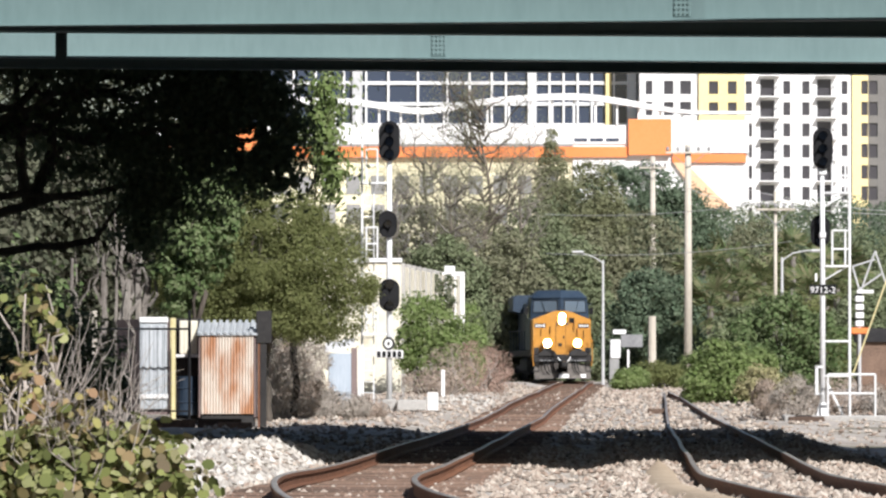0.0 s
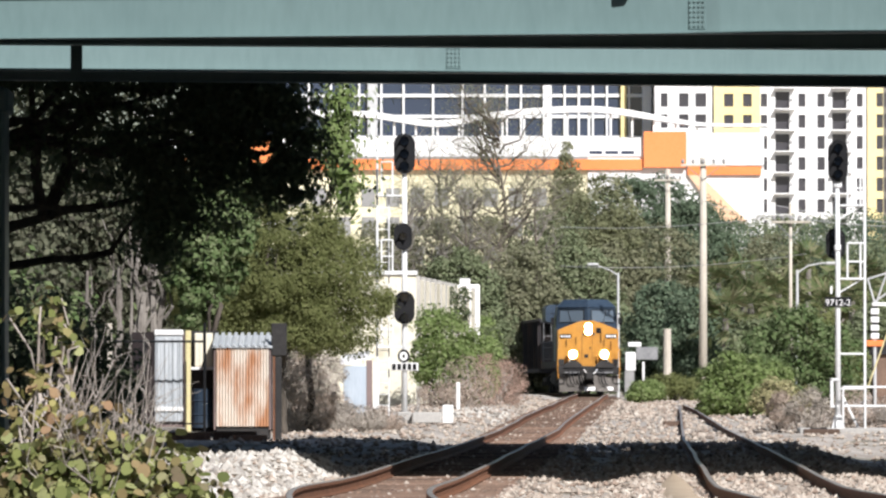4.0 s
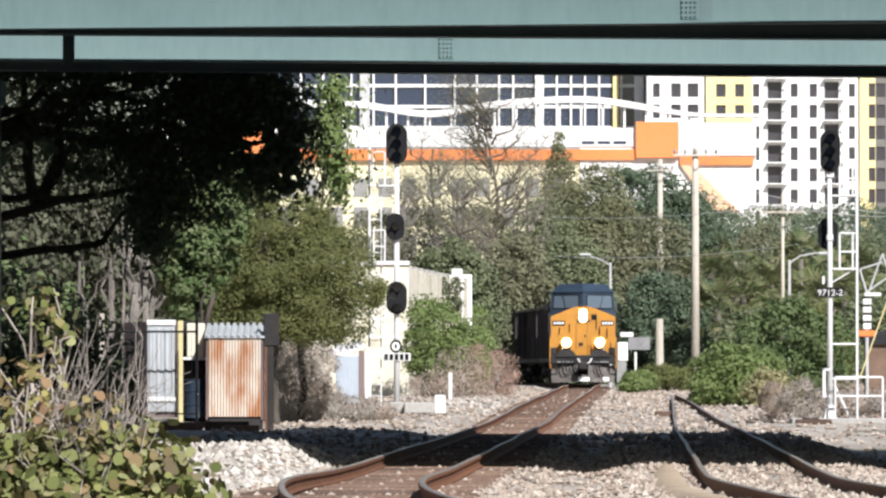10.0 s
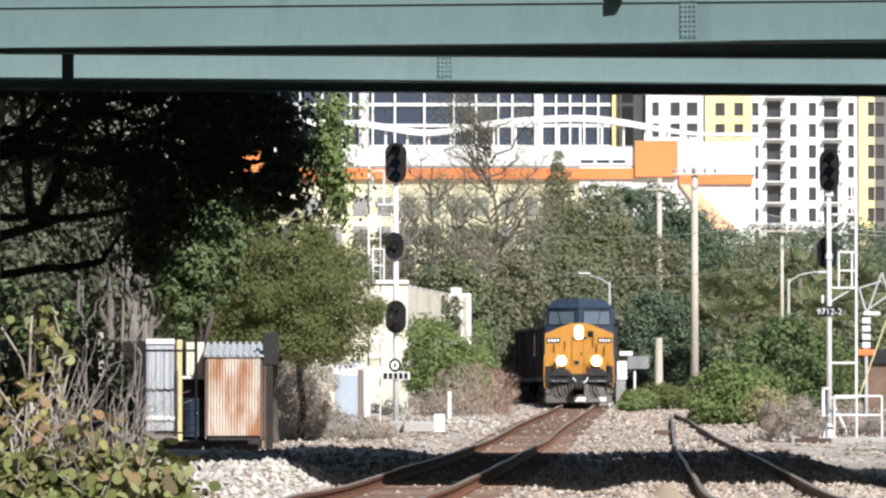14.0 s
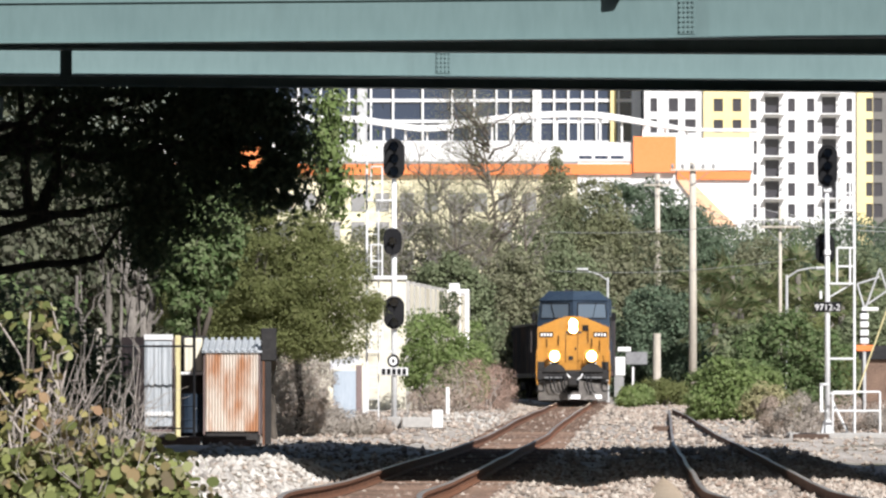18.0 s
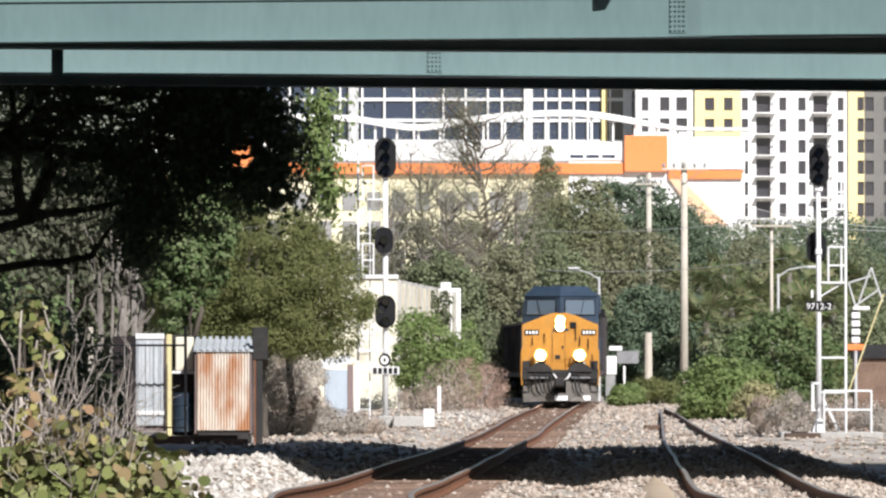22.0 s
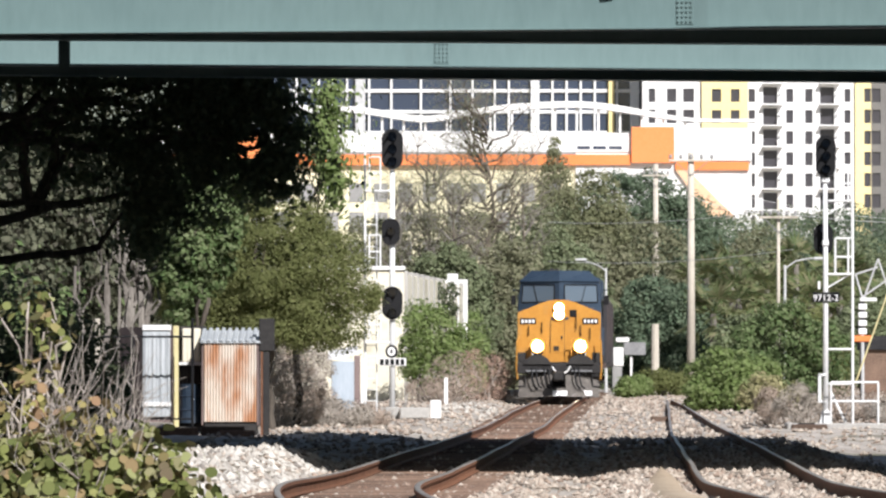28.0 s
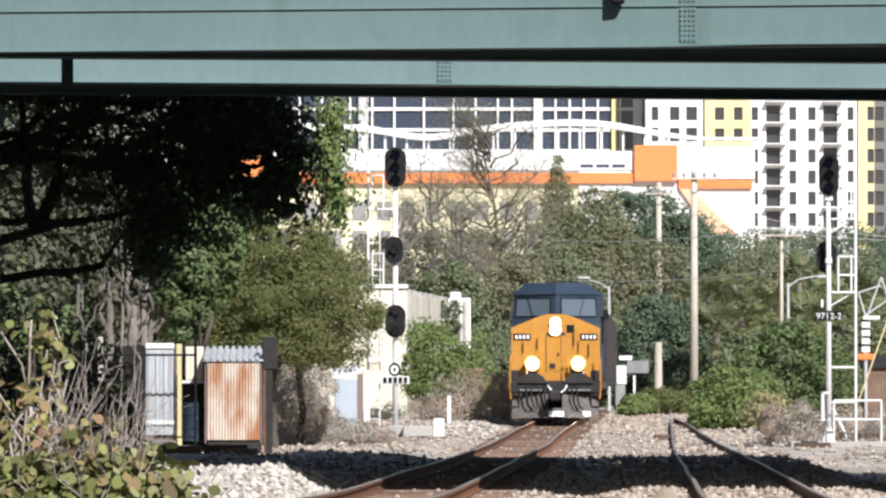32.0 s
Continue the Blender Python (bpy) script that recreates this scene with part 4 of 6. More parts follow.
train = [(loco, LOCO_LEN), (hopper, CAR_LEN)] + [(copy_thing(hopper, pose(0, 0, 0)), CAR_LEN) for _ in range(5)]


def motions():
    """The train rolls towards the camera, slowly gathering speed."""
    rows = [[] for _ in train]
    for k in range(17):
        t = 2.0 * k
        y = 350.0 - 3.55 * t - 0.0075 * t * t
        for (ob, ln), out in zip(train, rows):
            m, y = on_line(y, ln)
            out.append((t, m))
    for (ob, _), out in zip(train, rows):
        walk(ob, out)


# ---- far buildings ----
def facade(parent, y, x0, x1, z0, z1, cols, floors, sill, height, wall, depth=14.0, gaps=()):
    """A wall with real window openings, panes set back in them; cols: (left, width) of each column of windows."""
    g = Geo()
    xs = x0
    for cx, w in sorted(cols + gaps):
        if cx > xs + 0.01:
            g.box(xs, cx, y, y + 0.5, z0, z1)
        zz = z0
        low, tall = (0.62, 2.5) if (cx, w) in gaps else (sill, height)
        for f in floors:
            g.box(cx, cx + w, y, y + 0.5, zz, f + low)
            zz = f + low + tall
        g.box(cx, cx + w, y, y + 0.5, zz, z1)
        xs = cx + w
    g.box(xs, x1, y, y + 0.5, z0, z1)
    w_ob = part("wall", g, wall, parent)
    part("back_wall", Geo().box(x0, x1, y + 0.9, y + depth, z0, z1 - 0.2), GREYWALL, parent)
    for cx, w in cols:
        for f in floors:
            part("window", Geo().box(cx, cx + w, y + 0.25, y + 0.33, f + sill, f + sill + height), TOWER_GLASS, parent)
    for cx, w in gaps:
        for f in floors:
            part("balcony_door", Geo().box(cx, cx + w, y + 0.55, y + 0.62, f + 0.62, f + 3.12), TOWER_GLASS, parent)
    return w_ob


def make_towers():
    y = 1000.0
    floors = [4.0 + 3.12 * k for k in range(20)]
    ob = thing("apartment_tower", "white and yellow rendered apartment tower with rows of dark windows", "building")
    facade(ob, y, 29.0, 37.7, 0, 66, ((29.9, 1.0), (32.6, 1.4), (35.0, 1.6)), floors, 0.9, 2.0, WHITE)
    facade(ob, y - 0.6, 37.72, 44.55, 0, 66, ((39.2, 1.4), (42.0, 1.3)), floors, 0.9, 1.9, CREAM)
    facade(ob, y, 44.57, 60.35, 0, 66, ((44.65, 0.95), (50.2, 1.05), (53.0, 1.1), (58.8, 0.9)), floors, 0.9, 1.95, WHITE, gaps=((46.8, 2.1), (55.2, 2.1)))
    for bx in (46.7, 55.1):
        for f in floors:
            b = part("balcony", Geo().box(bx, bx + 3.0, y - 1.4, y - 0.004, f + 0.42, f + 0.62, 0.02), WHITE, ob)
            part("balcony_rail", Geo().box(bx + 2.1, bx + 3.0, y - 1.4, y - 1.3, f + 0.62, f + 1.6, 0.02), WHITE, b)
            part("balcony_wall", Geo().box(bx + 2.5, bx + 3.0, y - 1.3, y - 0.01, f + 0.62, f + 2.3, 0.02), WHITE, b)
    facade(ob, y - 0.5, 60.37, 62.7, 0, 66, ((61.7, 0.95),), floors, 0.9, 2.0, CREAM)
    facade(ob, y + 0.3, 62.72, 82.0, 0, 66, tuple((62.9 + 2.75 * k, 1.25) for k in range(7)), floors, 0.9, 2.0, END_GREY)
    part("roof", Geo().box(28.5, 82.5, y - 1.0, y + 14.5, 66, 66.5, 0.05), CONCRETE, ob)
    gl = thing("office_block", "dark blue glass office block with white floor bands", "building")
    x0, x1, yy = -40.0, 28.9, 1010.0
    part("glass_wall", Geo().box(x0, x1, yy, yy + 18, 0, 66), DARKGLASS, gl, "dark blue curtain glass")
    for k in range(20):
        part("floor_band", Geo().box(x0, x1, yy - 0.35, yy - 0.004, 3.6 + 3.12 * k, 4.1 + 3.12 * k, 0.02), WHITE if k % 2 else SILVER, gl)
    r = random.Random(5)
    x = x0
    while x < x1 - 0.5:
        part("mullion", Geo().box(x, x + 0.32, yy - 0.6, yy - 0.36, 0, 66, 0.02), WHITE if r.random() < 0.6 else SILVER, gl)
        x += r.choice((2.1, 3.3, 4.4))
    for x, w, paint in ((-13.5, 1.5, STEEL_LIGHT), (12.6, 1.3, SILVER), (24.2, 0.9, CREAM), (27.6, 1.2, WHITE)):
        part("column", Geo().box(x, x + w, yy - 0.9, yy - 0.61, 0, 66, 0.05), paint, gl)


def wave(x):
    """The height of the swooping white canopy along the building's front."""
    return 38.6 - 1.5 * math.exp(-((x + 3.0) / 7.0) ** 2) + 0.5 * math.exp(-((x - 17.0) / 8.0) ** 2) - 1.5 * ease(19, 36, x)


def make_arena():
    y = 940.0
    ob = thing("arena", "white arena building with orange bands and a swooping canopy", "building")
    part("upper_wall", Geo().box(-45, 40.6, y, y + 30, 33.0, 35.6), WHITE, ob)
    part("lower_wall", Geo().box(-45, 18.0, y + 0.6, y + 30, 0, 31.1), ARENA_WALL, ob, "pale yellow lower wall")
    part("lower_wall", Geo().box(18.02, 42.4, y + 0.2, y + 30, 0, 33.0), WHITE, ob)
    part("ledge", Geo().box(-45, 18.0, y - 0.2, y + 0.59, 32.6, 32.98, 0.03), GREYWALL, ob)
    part("orange_band", Geo().box(-45, 25.6, y - 0.3, y + 0.58, 31.12, 32.58, 0.03), ORANGE, ob, "orange band")
    part("orange_band", Geo().box(31.8, 42.0, y - 0.35, y + 0.18, 30.4, 31.6, 0.03), ORANGE, ob, "orange band")
    part("orange_panel", Geo().box(25.7, 31.6, y - 0.8, y - 0.05, 31.4, 36.4, 0.05), ORANGE, ob, "square orange sign panel")
    part("orange_panel", Geo().box(-29.5, -25.5, y - 0.8, y - 0.05, 31.4, 36.0, 0.05), ORANGE, ob, "square orange sign panel")
    part("wall_block", Geo().box(31.62, 42.4, y - 0.5, y - 0.01, 31.7, 36.2, 0.05), WHITE, ob)
    for x in (18.2, 20.4, 22.6):
        part("slot_window", Geo().box(x, x + 1.8, y - 0.02, y + 0.1, 33.3, 33.75), DARKGLASS, ob)
    part("sloping_wall", Geo().prism([(31.9, 30.38), (33.6, 30.38), (40.0, 24.0), (36.6, 24.0)], y - 0.35, y + 0.18), PEACH, ob, "peach-coloured sloping wall")
    # canopy
    xs = [-45 + 0.8 * i for i in range(112)]
    vs, fs = [], []
    for x in xs:
        z = wave(x)
        th = 0.85 if x < 20 else 0.85 - 0.45 * ease(24, 38, x)
        vs += [(x, y - 0.9, z), (x, y - 0.9, z + th), (x, y + 2, z + th), (x, y + 2, z)]
    for i in range(len(xs) - 1):
        fs += [(4 * i + a, 4 * i + (a + 1) % 4, 4 * i + 4 + (a + 1) % 4, 4 * i + 4 + a) for a in range(4)]
    part("canopy", Geo().add(vs, fs), WHITE, ob, "white swooping canopy", smooth=False)
    for i in range(26):
        x = -42 + i * 3.0
        part("canopy_post", Geo().box(x, x + 0.3, y - 0.2, y + 0.1, 35.6, wave(x) + 0.02), WHITE, ob)
    for k in range(7):
        for i in range(18):
            x = -44 + i * 3.4
            if x < 16 and k < 6:
                part("lower_opening", Geo().box(x, x + 1.9, y + 0.52, y + 0.598, 6 + 4.0 * k, 8.6 + 4.0 * k), GREYWALL, ob)


# ---- buildings beside the line ----
def make_warehouse():
    ob = thing("warehouse", "pale beige block warehouse with a long panelled side wall", "building")
    z0, z1 = 0.2, 5.25
    part("front_wall", Geo().box(-6.5, -1.55, 250, 250.3, z0, z1, 0.03), BEIGE, ob)
    part("roof_edge", Geo().box(-6.6, -1.50, 249.9, 250.28, z1, z1 + 0.16, 0.02), WHITE, ob)
    a, b = Vector((-1.52, 250.3, 0)), Vector((0.8, 284, 0))
    t = math.atan2((b - a).y, (b - a).x)
    ln = (b - a).length
    n = 12
    for i in range(n):
        m = Matrix.Translation(a) @ Matrix.Rotation(t, 4, "Z")
        part("side_panel", Geo().box(ln * i / n + 0.05, ln * (i + 1) / n - 0.05, -0.06, 0.1, z0, z1 - 0.15, 0.02, m), BEIGE, ob)
        part("pilaster", Geo().box(ln * i / n - 0.05, ln * i / n + 0.05, -0.12, 0.1, z0, z1 - 0.02, 0.02, m), WHITE if i in (8, 10) else CONCRETE, ob)
    part("roof", Geo().add([(-6.5, 250.3, z1), (-1.55, 250.3, z1), (0.75, 284, z1), (-6.5, 284, z1), (-6.5, 250.3, z1 - 0.1), (-1.55, 250.3, z1 - 0.1), (0.75, 284, z1 - 0.1), (-6.5, 284, z1 - 0.1)], [(0, 1, 2, 3), (7, 6, 5, 4)]), CONCRETE, ob)
    part("back_wall", Geo().box(-6.5, 0.7, 284, 284.3, z0, z1), BEIGE, ob)
    part("side_wall", Geo().box(-6.5, -6.2, 250.3, 284, z0, z1), BEIGE, ob)
    for x in (0.28, 0.68):
        w = thing("white_post", "white square post beside the warehouse wall", "post", group="white posts")
        part("shaft", Geo().box(x - 0.22, x + 0.22, 282, 282.4, 0.2, 5.2 - (x - 1) * 0.6, 0.02), WHITE, w)
    s = thing("small_shed", "small blue-white boarded shed in dry brush", "shed")
    part("wall", Geo().box(-3.3, -2.62, 195, 196.4, 0.1, 1.75, 0.02), surf("blue_white_board", (0.30, 0.36, 0.42), (0.46, 0.51, 0.56), 1.5, 12, rough=0.8, stretch=(4, 4, 0.3)), s)
    part("roof", Geo().add([(-3.4, 194.9, 1.75), (-2.55, 194.9, 1.95), (-2.55, 196.5, 2.15), (-3.4, 196.5, 2.0), (-3.4, 194.9, 1.8), (-2.55, 194.9, 2.0), (-2.55, 196.5, 2.2), (-3.4, 196.5, 2.05)], [(3, 2, 1, 0), (4, 5, 6, 7), (0, 1, 5, 4), (1, 2, 6, 5), (2, 3, 7, 6), (3, 0, 4, 7)]), WHITE, s)
    b = thing("board_fence", "red-brown upright boards beside the shed", "fence")
    for k in range(2):
        part("board", Geo().box(-2.62 + k * 0.19, -2.45 + k * 0.19, 193.5, 193.56, 0.1, 1.9 - 0.1 * k, 0.01), SHED_BROWN if k == 0 else WHITE, b)


# ---- lineside sheds, cabinets and fence ----
def make_sheds():
    c = thing("equipment_cabinet", "grey galvanised steel cabinet with ribbed door and shaded dark side", "cabinet", pose(-7.02, 157, -0.08))
    # Body's dark brown also carries the shade of the side facing left.
    body = [(-0.004, 0.02), (0.66, 0.02), (0.66, 1.4), (-0.60, 1.4)]
    part("body", Geo().add([(x, y, 0.30) for x, y in body] + [(x, y, 2.5) for x, y in body], [(3, 2, 1, 0), (4, 5, 6, 7), (0, 1, 5, 4), (1, 2, 6, 5), (2, 3, 7, 6), (3, 0, 4, 7)]), SHED_BROWN, c, "dull brown steel body, darkened for its shaded side")
    d = part("door", Geo().box(0.0, 0.64, -0.03, 0.016, 0.42, 2.48, 0.012), SHEET_GREY, c, "grey door with vertical ribs")
    for x in (0.05, 0.22, 0.40, 0.57):
        part("rib", Geo().box(x, x + 0.07, -0.06, -0.031, 0.62, 2.36, 0.012), SHEET_GREY, d)
    part("top_rail", Geo().box(-0.01, 0.66, -0.07, -0.02, 2.42, 2.55, 0.012), WHITE, c)
    part("bottom_rail", Geo().box(-0.01, 0.66, -0.08, -0.032, 0.66, 0.76, 0.012), WHITE, c, "white cross bar")
    p = thing("post", "faded yellow square post between two sheds", "post", pose(-6.24, 156.95, 0))
    part("shaft", Geo().box(-0.075, 0.055, 0, 0.12, -0.1, 2.45, 0.015), YPAINT, p)
    s = thing("lean_to_shed", "rust-streaked corrugated metal shed with sloping sheet roof", "shed", pose(-5.0, 157, -0.15))
    g = Geo()
    n = 36
    vs = []
    for i in range(n + 1):
        x = -0.61 + 1.22 * i / n
        y = 0.018 * math.cos(i * math.pi)
        vs += [(x, y, 0.38), (x, y, 2.22)]
    g.add(vs, [(2 * i, 2 * i + 2, 2 * i + 3, 2 * i + 1) for i in range(n)])
    part("front_sheet", g, SHEET_RUST, s, "pale sheet with orange rust streaks")
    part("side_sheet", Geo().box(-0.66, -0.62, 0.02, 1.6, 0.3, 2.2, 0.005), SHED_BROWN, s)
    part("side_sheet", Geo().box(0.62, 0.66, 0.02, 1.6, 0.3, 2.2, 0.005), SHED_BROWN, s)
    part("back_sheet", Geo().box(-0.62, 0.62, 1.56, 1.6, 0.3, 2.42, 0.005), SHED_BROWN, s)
    for k in range(9):
        x = -0.68 + k * 0.15
        part("roof_rib", Geo().prism_x([(-0.08, 2.24), (1.7, 2.53), (1.7, 2.57), (-0.08, 2.28)], x, x + 0.075), SHEET_GREY, s)
    part("roof_sheet", Geo().prism_x([(-0.05, 2.20), (1.7, 2.49), (1.7, 2.51), (-0.05, 2.235)], -0.70, 0.70), SHEET_GREY, s)
    # Near-black colour puts the shadow at the shed's foot into the plinth.
    part("plinth", Geo().box(-0.6, 0.62, 0.05, 1.5, -0.1, 0.37, 0.02), DARK, s)
    b = thing("drum", "dark blue barrel standing between the sheds", "barrel", pose(-5.93, 157.6, 0.2))
    part("shell", Geo().tube([(0, 0, 0), (0, 0, 0.28), (0, 0, 0.30), (0, 0, 0.32), (0, 0, 0.6), (0, 0, 0.62), (0, 0, 0.64), (0, 0, 0.9)], [0.26, 0.26, 0.28, 0.26, 0.26, 0.28, 0.26, 0.26], 16), BLUE, b)
    part("bung", Geo().tube([(0.05, -0.265, 0.55), (0.05, -0.285, 0.55)], 0.04, 8), WHITE, b)
    t = thing("shelf_unit", "dark shelving with a beige box behind the barrel", "shelf", pose(-5.95, 158.6, 0.1))
    part("shelf_back", Geo().box(-0.3, 0.35, 0, 0.1, 0, 2.35, 0.02), DARK, t)
    part("box", Geo().box(-0.2, 0.22, -0.4, -0.02, 1.52, 2.3, 0.02), BEIGE, t, "beige panel")
    part("shelf", Geo().box(-0.3, 0.35, -0.45, -0.004, 1.44, 1.51, 0.01), WHITE, t)
    k = thing("steel_post", "dark rusty steel post with a wider box at its top", "post", pose(-4.15, 157.06, 0))
    part("shaft", Geo().box(-0.09, 0.06, 0, 0.16, -0.2, 1.85, 0.01), DARK, k)
    part("rust_edge", Geo().box(-0.14, -0.093, 0.0, 0.1, -0.1, 1.9, 0.008), RUST, k, "rusty edge strip")
    part("top_box", Geo().box(-0.18, 0.18, -0.03, 0.22, 1.86, 2.62, 0.02), DARK, k)
    f = thing("chain_fence", "black tubular fence with a dark top rail", "fence")
    part("top_rail", Geo().tube([(-8.6, 155.9, 2.19), (-5.83, 155.9, 2.19)], 0.025, 8), BLACK, f)
    for x, h in ((-8.6, 2.3), (-7.2, 2.2), (-5.83, 2.62)):
        part("post", Geo().tube([(x, 155.9, -0.1), (x, 155.9, h)], 0.035, 8), BLACK, f)
    part("bottom_rail", Geo().tube([(-8.6, 155.9, 0.3), (-5.83, 155.9, 0.3)], 0.02, 6), BLACK, f)
    for i in range(28):
        x = -8.55 + i * 0.1
        part("wire", Geo().tube([(x, 155.9, 0.3), (x, 155.9, 2.19)], 0.004, 4), BLACK, f)
    w = thing("wooden_post", "weathered pale wooden fence post", "post", pose(-7.98, 155.2, 0))
    part("shaft", Geo().box(-0.06, 0.06, 0, 0.12, -0.2, 2.6, 0.02), WOOD, w)
    for x, y, ln, h in ((9.15, 170.6, 0.9, 0.14), (6.05, 190.0, 0.6, 0.14), (6.0, 228.0, 0.55, 0.16), (-5.1, 155.0, 1.0, 0.2), (-4.75, 154.6, 0.8, 0.14), (-6.3, 154.8, 1.3, 0.18)):
        q = thing("old_tie", "old dark timber tie lying on the gravel", "timber", pose(x, y, ground_z(x, y), 0, 0, 4), group="old loose ties")
        part("beam", Geo().box(-ln / 2, ln / 2, 0, 0.24, -0.03, h, 0.02), TIE, q)


# ---- signals ----
def signal_head(parent, x, y, z, w, h, lamps):
    """A black signal head: rounded backplate with hooded lamps."""
    g, n = Geo(), 28
    ring = []
    for i in range(n):
        a = 2 * math.pi * i / n
        cx, cz = math.cos(a), math.sin(a)
        e = (h - w) / 2
        ring.append((x + cx * w / 2, z + cz * w / 2 + (e if cz >= 0 else -e)))
    g.prism(ring, y - 0.02, y + 0.02)
    head = part("signal_head", g, BLACK, parent, "black rounded backplate")
    part("lamp_case", Geo().box(x - w * 0.3, x + w * 0.3, y + 0.022, y + 0.3, z - h * 0.38, z + h * 0.38, 0.03), BLACK, head)
    for k in range(lamps):
        lz = z + (k - (lamps - 1) / 2) * (h * 0.62 / max(1, lamps - 1) if lamps > 1 else 0)
        vs, fs = [], []
        m, rr = 11, w * 0.22
        for i in range(m):
            a = math.pi * (-0.12 + 1.24 * i / (m - 1))
            vs += [(x + math.cos(a) * rr, y - 0.022, lz + math.sin(a) * rr), (x + math.cos(a) * rr, y - 0.30, lz + math.sin(a) * rr * 0.98)]
        fs = [(2 * i, 2 * i + 2, 2 * i + 3, 2 * i + 1) for i in range(m - 1)]
        part("hood", Geo().add(vs, fs), BLACK, head)
        part("lens", Geo().tube([(x, y - 0.021, lz), (x, y - 0.03, lz)], rr * 0.9, 14), DARKGLASS, head)
    return head


def bars(x, y, z, w, h, n, material, parent, name="plate_bar"):
    for k in range(n):
        part(name, Geo().box(x - w / 2 + w * (k + 0.14) / n, x - w / 2 + w * (k + 0.84) / n, y - 0.012, y, z - h / 2, z + h / 2), material, parent)


def lettering(text, x, y, z, height, material, parent):
    """Upright raised characters that face the camera, centred on x, their foot at z."""
    cu = bpy.data.curves.new("characters", "FONT")
    cu.body, cu.size, cu.align_x, cu.extrude, cu.resolution_u = text, height, "CENTER", 0.004, 3
    tmp = new("characters", cu)
    me = bpy.data.meshes.new_from_object(tmp.evaluated_get(bpy.context.evaluated_depsgraph_get()))
    bpy.data.objects.remove(tmp)
    me.transform(Matrix.Translation((x, y, z)) @ Matrix.Rotation(radians(90), 4, "X"))
    me.materials.clear()
    return part("plate_text", me, material, parent)


def make_signal_left():
    x, y, b = -1.465, 185.0, 0.34
    ob = thing("railway_signal", "silver railway signal mast with three black heads and a ladder", "signal")
    part("mast", Geo().tube([(x, y, b - 0.2), (x, y, b + 3.6), (x, y, 7.1)], [0.085, 0.08, 0.07], 12), SILVER, ob, smooth=True)
    part("mast_base", Geo().box(x - 0.2, x + 0.2, y - 0.2, y + 0.2, b - 0.25, b + 0.12, 0.03), CONCRETE, ob)
    signal_head(ob, x, y - 0.16, 7.50, 0.59, 1.10, 3)
    signal_head(ob, x - 0.04, y - 0.16, 5.24, 0.50, 0.74, 1)
    signal_head(ob, x, y - 0.16, 3.30, 0.57, 0.90, 2)
    for z in (7.0, 5.0, 3.0):
        part("bracket", Geo().box(x - 0.06, x + 0.06, y - 0.15, y + 0.08, z - 0.07, z + 0.07, 0.02), SILVER, ob)
    lx = x - 0.745
    part("ladder_rail", Geo().tube([(lx, y + 0.1, b), (lx, y + 0.1, 7.68)], 0.035, 6), SILVER, ob)
    part("ladder_rail", Geo().tube([(lx + 0.32, y + 0.1, b), (lx + 0.32, y + 0.1, 6.4)], 0.02, 6), SILVER, ob)
    for k in range(20):
        part("rung", Geo().tube([(lx, y + 0.1, b + 0.3 + k * 0.3), (lx + 0.32, y + 0.1, b + 0.3 + k * 0.3)], 0.012, 5), SILVER, ob)
    for z in (6.33, 4.2, 2.2):
        p = part("platform", Geo().box(lx, x - 0.06, y - 0.2, y + 0.35, z, z + 0.05, 0.01), SILVER, ob)
        for px in (lx + 0.12, lx + 0.42):
            part("guard_post", Geo().tube([(px, y - 0.18, z), (px, y - 0.18, z + 0.95)], 0.025, 6), SILVER, p)
        for pz in (0.5, 0.95):
            part("guard_rail", Geo().tube([(lx + 0.12, y - 0.18, z + pz), (lx + 0.42, y - 0.18, z + pz)], 0.022, 6), SILVER, p)
    rg = Geo()
    for k in range(24):
        a0, a1 = 2 * math.pi * k / 24, 2 * math.pi * (k + 1) / 24
        rg.add([(x - 0.02 + math.cos(a) * r, y - 0.135, 1.98 + math.sin(a) * r * 1.1) for a in (a0, a1) for r in (0.11, 0.165)], [(0, 1, 3, 2)])
    part("disc", Geo().tube([(x - 0.02, y - 0.1, 1.98), (x - 0.02, y - 0.13, 1.98)], 0.16, 18), WHITE, ob, "white disc with black ring")
    part("disc_ring", rg, BLACK, ob)
    part("disc_mark", Geo().box(x - 0.05, x + 0.01, y - 0.145, y - 0.132, 1.93, 2.03), BLACK, ob)
    pl = part("signal_plate", Geo().box(x - 0.36, x + 0.38, y - 0.13, y - 0.1, 1.58, 1.80, 0.01), WHITE, ob)
    bars(x, y - 0.132, 1.69, 0.7, 0.16, 5, BLACK, pl)
    c = thing("junction_box", "low white concrete box beside the signal mast", "box", pose(-0.75, 184.4, 0.15))
    part("box", Geo().box(-0.5, 0.3, 0, 0.6, 0, 0.30, 0.03), CONCRETE, c)
    part("lid", Geo().box(0.32, 0.62, 0, 0.5, 0, 0.5, 0.02), WHITE, c)
    s = thing("marker_post", "thin white marker post beside the track", "post", pose(0.0, 225, ground_z(0, 225)))
    part("shaft", Geo().box(-0.06, 0.06, -0.02, 0.02, -0.1, 0.95, 0.01), WHITE, s)


